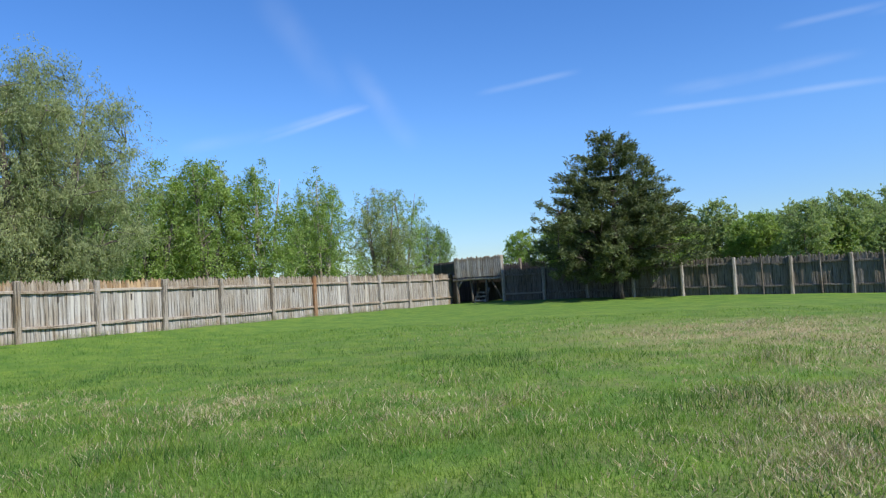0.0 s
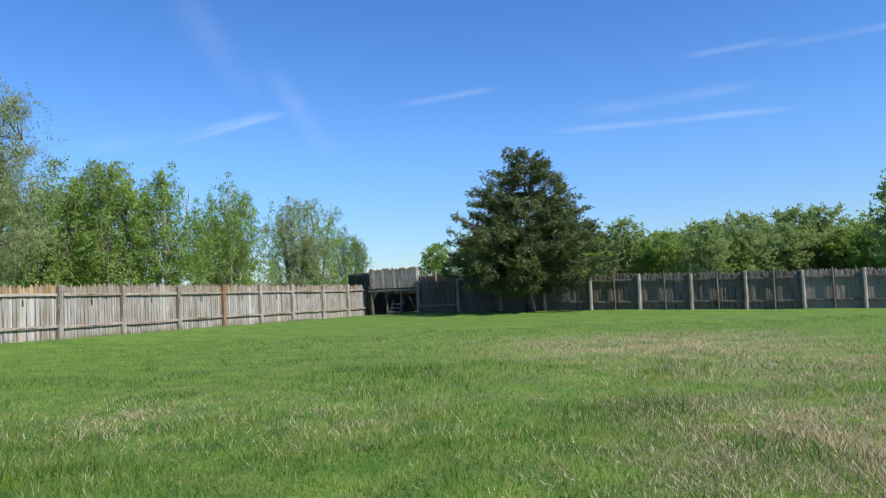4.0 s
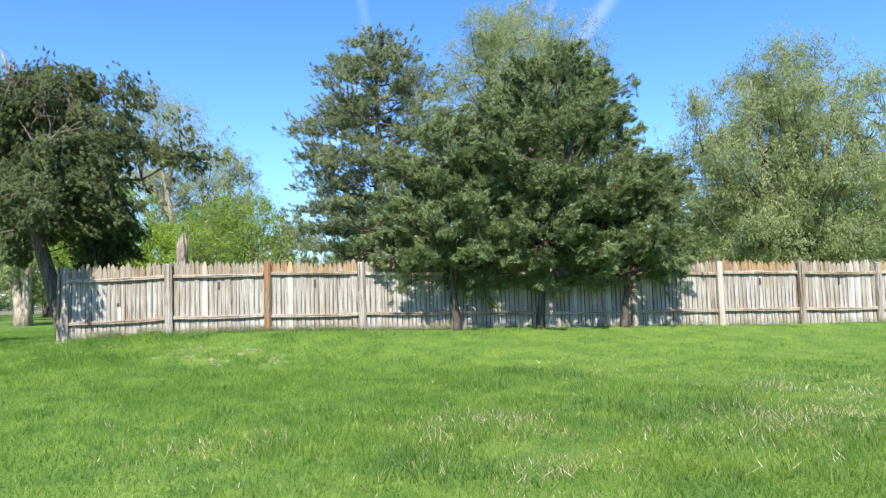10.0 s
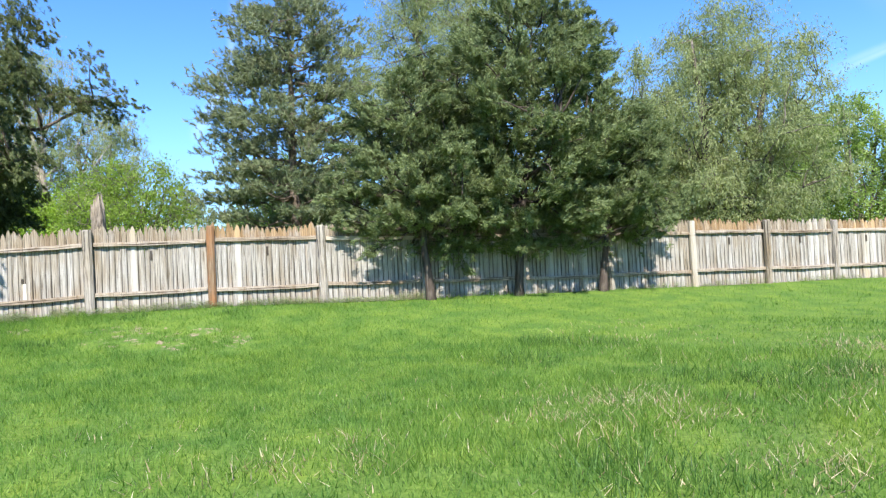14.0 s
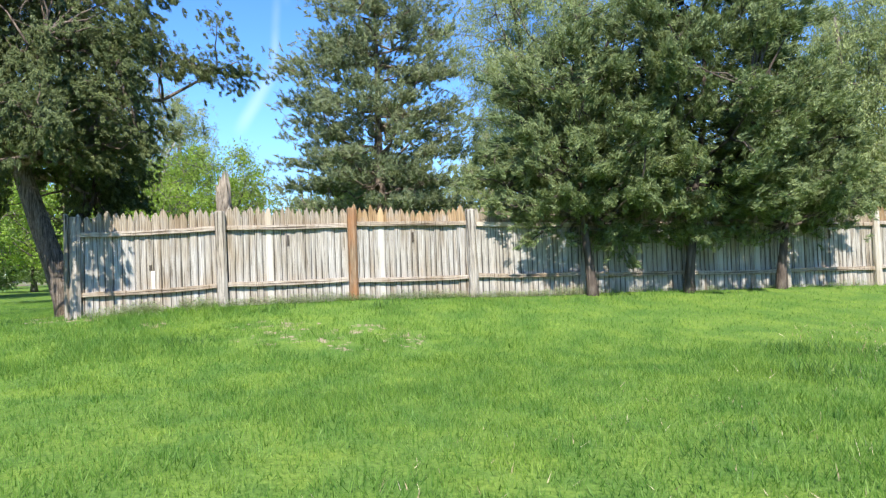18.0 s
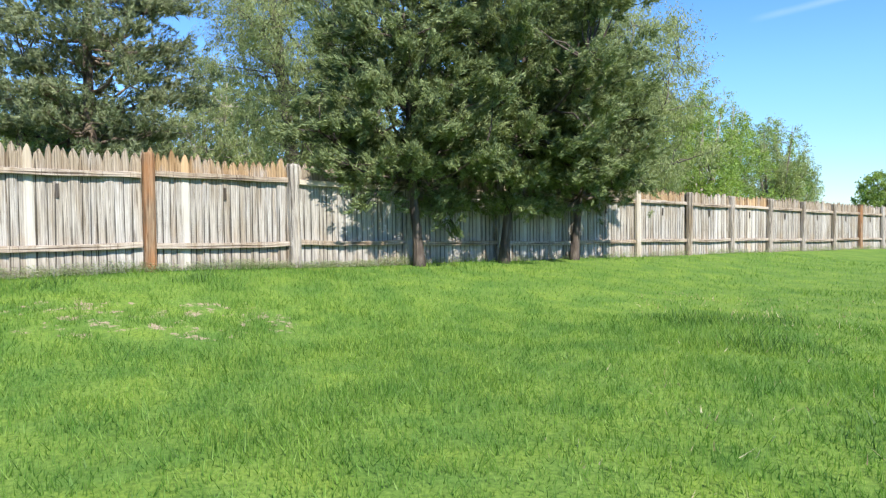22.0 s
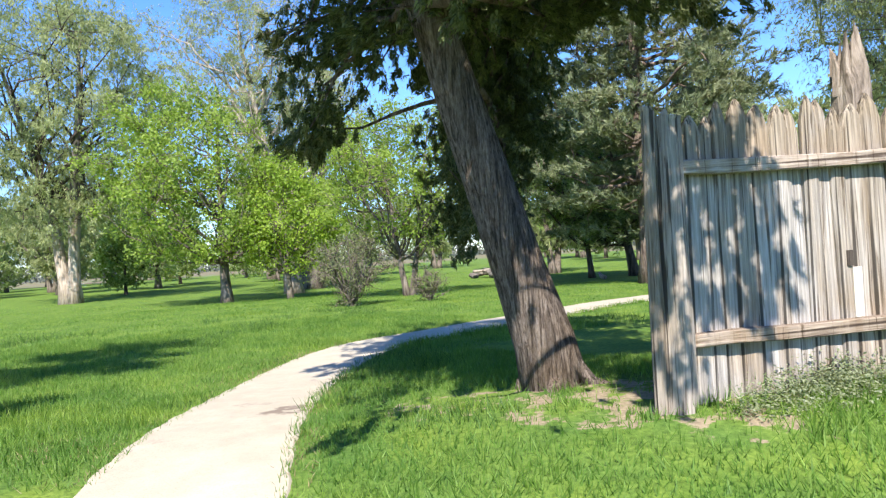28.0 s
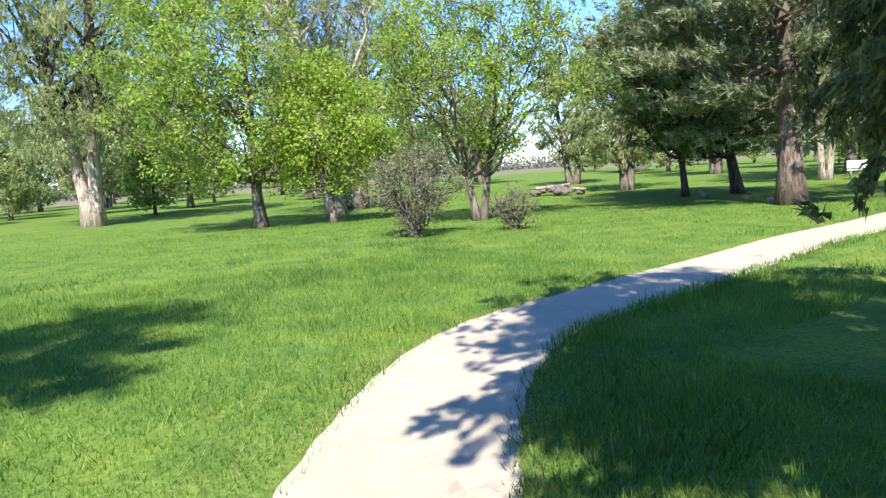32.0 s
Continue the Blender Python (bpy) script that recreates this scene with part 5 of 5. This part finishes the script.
hx, hy = -54.0, 30.1
heap = thing("stone_heap", "low heap of grey stones and old logs on the lawn", "rubble", Matrix.Translation((hx, hy, gz(hx, hy))))
rs = random.Random(2)
for k in range(26):
    r = rs.uniform(0.15, 0.3)
    a, q = rs.uniform(0, 6.28), rs.uniform(0, 1) ** 0.7
    part("stone", stone(rs, r), heap, pose(1.9 * q * math.cos(a), 0.9 * q * math.sin(a), 0.12 + 0.35 * (1 - q), rs.uniform(-20, 20), 0, rs.uniform(0, 360)))
for k in range(7):
    a = rs.uniform(-0.5, 0.5)
    V, F = tube(np.linspace((-0.8, 0, 0), (0.8, 0, 0.05), 4), [0.1, 0.09, 0.09, 0.07], 7)
    part("log", clean("log", V, F, B_DEAD, True), heap, pose(rs.uniform(-0.6, 1.3), rs.uniform(-0.6, 0.3), rs.uniform(0.2, 0.5), 0, rs.uniform(-10, 10), math.degrees(a) + rs.choice((0, 90))))

# ---- white bench on the lawn ----
def park_bench(x, y, a):
    t = thing("park_bench", "white painted slatted bench on the far lawn", "bench", fence_frame(x, y, a, gz(x, y)))
    for q in range(3):
        V, F = box(-0.62, 0.62, -0.2 + q * 0.15, -0.07 + q * 0.15, 0.43, 0.465)
        part("seat_slat", mesh("seat_slat", V, F, M_WHITE), t)
    for q in range(3):
        V, F = box(-0.62, 0.62, 0.27 + q * 0.025, 0.3 + q * 0.025, 0.52 + q * 0.13, 0.63 + q * 0.13)
        part("back_slat", mesh("back_slat", V, F, M_WHITE), t)
    for sx in (-0.48, 0.48):
        V, F = tube(np.array([(sx, -0.2, 0), (sx, -0.17, 0.43)]), [0.03, 0.03], 6)
        part("front_leg", clean("front_leg", V, F, M_WIRE, True), t)
        V, F = tube(np.array([(sx, 0.2, 0), (sx, 0.27, 0.45), (sx, 0.36, 0.9)]), [0.03, 0.03, 0.025], 6)
        part("back_leg", clean("back_leg", V, F, M_WIRE, True), t)
        V, F = tube(np.array([(sx, -0.18, 0.415), (sx, 0.26, 0.415)]), [0.025, 0.025], 6)
        part("seat_bearer", clean("seat_bearer", V, F, M_WIRE, True), t)


park_bench(-40.4, 37.2, 0.5)

# ---- fallen branches and a stump by the pine ----
for fx, fy, fa, fl in ((-35.6, 21.6, 0.4, 1.1), (-36.2, 22.2, 1.9, 0.8), (-40.9, 25.2, 2.6, 0.7)):
    b = thing("fallen_log", "short grey fallen log lying in the grass", "log", fence_frame(fx, fy, fa, gz(fx, fy)))
    V, F = tube(np.array([(-fl / 2, 0, 0.1), (0, 0.03, 0.14), (fl / 2, 0, 0.3)]), [0.11, 0.1, 0.06], 8)
    part("log", clean("log", V, F, B_DEAD, True), b)

# ---- grass ----
def near_path(x, y, lim):
    """Whether points lie on the concrete."""
    hit = np.zeros(len(x), bool)
    for line, w in LINES:
        for i in range(0, len(line), 2):
            hit |= (x - line[i, 0]) ** 2 + (y - line[i, 1]) ** 2 < (w / 2 - lim) ** 2
    return hit


def value_noise(x, y, f, seed):
    """Smooth noise of 0 to 1 over the plan."""
    rg = np.random.default_rng(seed)
    T = rg.uniform(0, 1, (64, 64))
    u, v = x * f, y * f
    i, j = np.floor(u).astype(int), np.floor(v).astype(int)
    a, b = u - i, v - j
    a, b = a * a * (3 - 2 * a), b * b * (3 - 2 * b)
    q = lambda p, r: T[p % 64, r % 64]
    return (q(i, j) * (1 - a) + q(i + 1, j) * a) * (1 - b) + (q(i, j + 1) * (1 - a) + q(i + 1, j + 1) * a) * b


def blades(name, boxes, h, w, mat, seed, label, keep=None, lean=0.5):
    """One sheet of single blades over boxes of (x0, x1, y0, y1, blades a square metre)."""
    rg = np.random.default_rng(seed)
    X, Y = [], []
    for x0, x1, y0, y1, n in boxes:
        c = int((x1 - x0) * (y1 - y0) * n)
        X.append(rg.uniform(x0, x1, c))
        Y.append(rg.uniform(y0, y1, c))
    X, Y = np.concatenate(X), np.concatenate(Y)
    ok = ~near_path(X, Y, 0.07)
    if keep is not None:
        ok &= keep(X, Y, rg)
    else:
        thin = np.where(near_path(X, Y, -0.16), 0.5, 1.0)
        for bx, by, br, cut in ((-18.6, 4.7, 1.3, 0.55), (-17.3, 5.5, 1.4, 0.55), (-22.9, 2.9, 1.1, 0.3), (-22.0, 3.0, 0.7, 0.4), (-23.9, 2.5, 0.8, 0.4)):
            thin = thin * (1 - 0.85 * np.exp(-(((X - bx) ** 2 + (Y - by) ** 2) / br ** 2) ** 2) * (value_noise(X, Y, 3.4, 31) > cut))
        ok &= rg.uniform(0, 1, len(X)) < thin
    X, Y = X[ok], Y[ok]
    tall = 0.55 + 1.2 * value_noise(X, Y, 1.3, 5) ** 2 * value_noise(X, Y, 0.35, 6) * 1.5 + 0.4 * value_noise(X, Y, 3.7, 8)
    n = len(X)
    H = h * tall * rg.uniform(0.6, 1.3, n)
    a = rg.uniform(0, 2 * np.pi, n)
    l = rg.uniform(0, lean * 2, n) * H
    b = rg.uniform(0, 2 * np.pi, n)
    W = w * rg.uniform(0.7, 1.3, n)
    Z = ground(X, Y) - 0.01
    V = np.stack([np.stack([X - W * np.cos(a), Y - W * np.sin(a), Z], -1), np.stack([X + W * np.cos(a), Y + W * np.sin(a), Z], -1), np.stack([X + l * np.cos(b), Y + l * np.sin(b), Z + H], -1)], 1).reshape(-1, 3)
    ob = new(name, mesh(name, V, np.arange(3 * n).reshape(-1, 3), mat))
    return tagged(ob, label, "grass", kind="stuff")


blades("grass", [(-19, 4, 2.2, 7, 1200), (-19, 4, 7, 9, 700), (-27.5, -19, -2.5, 5.5, 1500), (-36, -27.5, -5, 9, 900), (-22, -19, 5.5, 8, 600), (4, 10, 2.5, 9, 450), (-19, -3, -1.0, 2.2, 800), (-3, 6, 0.8, 2.5, 400)], 0.08, 0.0048, L_GRASS, 1, "short green lawn grass in spring")
blades("grass_far", [(-18, 16, 9, 14, 240), (-16, 22, 14, 24, 90), (12, 22, 2, 9, 140), (-50, -36, -6, 22, 170), (-36, -24, 9, 22, 180), (-70, -48, 0, 40, 40)], 0.065, 0.007, L_GRASS, 2, "longer lawn grass farther off")
STRAW = ((3.6, 5.2, 1.9, 1.0), (5.6, 6.2, 1.8, 0.8), (7.4, 7.0, 1.6, 0.6), (3.2, 7.8, 1.4, 0.35), (-0.2, 8.3, 1.5, 0.25), (-3.4, 9.0, 2.0, 0.3), (-6.2, 9.6, 1.8, 0.4), (-6.5, 7.4, 1.4, 0.5), (-8.8, 4.7, 1.0, 0.5), (-9.9, 1.9, 0.7, 0.5), (-7.0, 3.8, 0.8, 0.35), (-3.0, 6.0, 1.5, 0.2), (7.2, 15.2, 3.0, 1.0), (2.2, 19.5, 2.5, 0.4), (10, 10, 4, 0.6), (13, 14, 4, 0.5))


def straw_zone(X, Y, rg):
    """Dry tufts gather in a few loose patches of the field."""
    p = 0.03 * value_noise(X, Y, 0.55, 12) * (X > -13)
    for sx, sy, sr, amt in STRAW:
        p = np.maximum(p, amt * np.where(X < -4, 0.55, 1.0) * np.exp(-((X - sx) ** 2 + (Y - sy) ** 2) / sr ** 2))
    return rg.uniform(0, 1, len(X)) < p * (0.1 + 1.5 * value_noise(X, Y, 2.6, 14) ** 2)


blades("dry_grass", [(-14, 10, 1, 12, 1900), (4, 18, 8, 20, 260), (-2, 5, 16, 22, 160)], 0.075, 0.006, L_STRAW, 3, "dry pale seed heads standing in the lawn", straw_zone, 0.85)
bed_zone = lambda X, Y, rg: rg.uniform(0, 1, len(X)) < sum(a * np.exp(-(((X - x) ** 2 + (Y - y) ** 2) / r ** 2) ** 2) for x, y, r, a in ((4.2, 5.6, 1.4, 1.0), (3.1, 4.5, 0.8, 1.0), (5.9, 6.4, 1.2, 0.7), (4.6, 7.6, 0.9, 0.3), (7.6, 7.2, 1.2, 0.5), (6.4, 15.5, 2.6, 0.45), (9.0, 17.5, 2.6, 0.45))) * np.clip(2.6 * value_noise(X, Y, 2.1, 41) - 0.75, 0, 1)
blades("straw_bed", [(1.5, 9.5, 3, 9, 900), (3, 12, 12, 20, 330)], 0.085, 0.0065, L_STRAW, 12, "matted dry straw-coloured grass in broad patches", bed_zone, 0.95)
tuft_zone = lambda X, Y, rg: (value_noise(X, Y, 0.9, 21) * (0.4 + 0.6 * value_noise(X, Y, 0.25, 22)) > 0.56) & (rg.uniform(0, 1, len(X)) < 0.8)
blades("tall_grass", [(-19, 4, 1.5, 9, 420), (-27, -19, -2.5, 6, 420), (-38, -27, -3, 10, 300), (-8, 8, 9, 16, 160)], 0.13, 0.0055, L_TUFT, 6, "taller dark tufts of grass in the lawn", tuft_zone, 0.5)
# dry, trodden grass along the edges of the path
fringe_zone = lambda X, Y, rg: near_path(X, Y, -0.17) & (rg.uniform(0, 1, len(X)) < 1.3 * value_noise(X, Y, 1.7, 27) ** 1.5)
blades("path_fringe", [(-32, -19, -3.5, 12, 700)], 0.055, 0.0042, L_FRINGE, 8, "dry brownish grass along the edge of the path", fringe_zone, 0.8)
worn_zone = lambda X, Y, rg: near_path(X, Y, -0.75) & (rg.uniform(0, 1, len(X)) < 1.6 * np.clip(value_noise(X, Y, 1.3, 51) - 0.42, 0, 1))
blades("worn_verge", [(-29.5, -24.5, -1.2, 4.2, 900)], 0.035, 0.005, L_FRINGE, 13, "thin trodden brownish grass beside the path", worn_zone, 0.9)
verge_zone = lambda X, Y, rg: near_path(X, Y, -0.3) & (rg.uniform(0, 1, len(X)) < 0.35 + 0.8 * value_noise(X, Y, 0.8, 33))
blades("path_verge", [(-29.75, -28.2, 4.8, 9.5, 900), (-30.35, -29.2, 9.5, 15, 800), (-30.7, -29.5, 15, 24, 500)], 0.1, 0.0065, L_GRASS, 9, "uncut green grass along the edge of the path", verge_zone, 0.4)
# leafy weeds along the foot of the fences
def weeds(name, strips, mat, seed, label):
    """Low leafy weeds: strips of (x0, y0, x1, y1, width, plants, height)."""
    rg = np.random.default_rng(seed)
    bits = []
    for x0, y0, x1, y1, wide, count, high in strips:
        q = rg.uniform(0, 1, count)
        side = rg.normal(0, wide * 0.5, count)
        L = math.hypot(x1 - x0, y1 - y0)
        X = x0 + (x1 - x0) * q - (y1 - y0) / L * side
        Y = y0 + (y1 - y0) * q + (x1 - x0) / L * side
        ok = value_noise(X, Y, 1.9, seed) > 0.32
        X, Y = X[ok], Y[ok]
        H = high * (0.35 + 0.9 * value_noise(X, Y, 1.1, seed + 1)) * rg.uniform(0.5, 1.2, len(X))
        per = 16
        n = len(X) * per
        f = rg.uniform(0.05, 1, n)
        Xr, Yr, Hr = np.repeat(X, per), np.repeat(Y, per), np.repeat(H, per)
        C = np.stack([Xr + rg.normal(0, 0.035, n), Yr + rg.normal(0, 0.035, n), ground(Xr, Yr) + Hr * f], -1)
        a = rg.uniform(0, 2 * np.pi, n)
        D = unit(np.stack([np.cos(a), np.sin(a), rg.uniform(-0.2, 0.8, n)], -1))
        bits.append(quads(C, D, unit(np.cross(D, rg.normal(0, 0.5, (n, 3)) + [0, 0, 1.0])), rg.uniform(0.015, 0.036, n), rg.uniform(0.008, 0.018, n)))
    V, F = join(bits)
    tagged(new(name, mesh(name, V, F, mat)), label, "weeds", kind="stuff")


fa, fb, fc = xy(0.3, 0.14), xy(10, 0.14), xy(40, 0.16)
weeds("fence_weeds", [(*fa, *fb, 0.2, 1700, 0.17), (*fb, *fc, 0.2, 1500, 0.16), (*xy(0.3, 0.25), *xy(2.4, 0.3), 0.3, 420, 0.2), (-26.7, -1.5, -31.5, -9.8, 0.3, 500, 0.22)], L_WEED, 4, "grey-green leafy weeds growing along the fence foot")
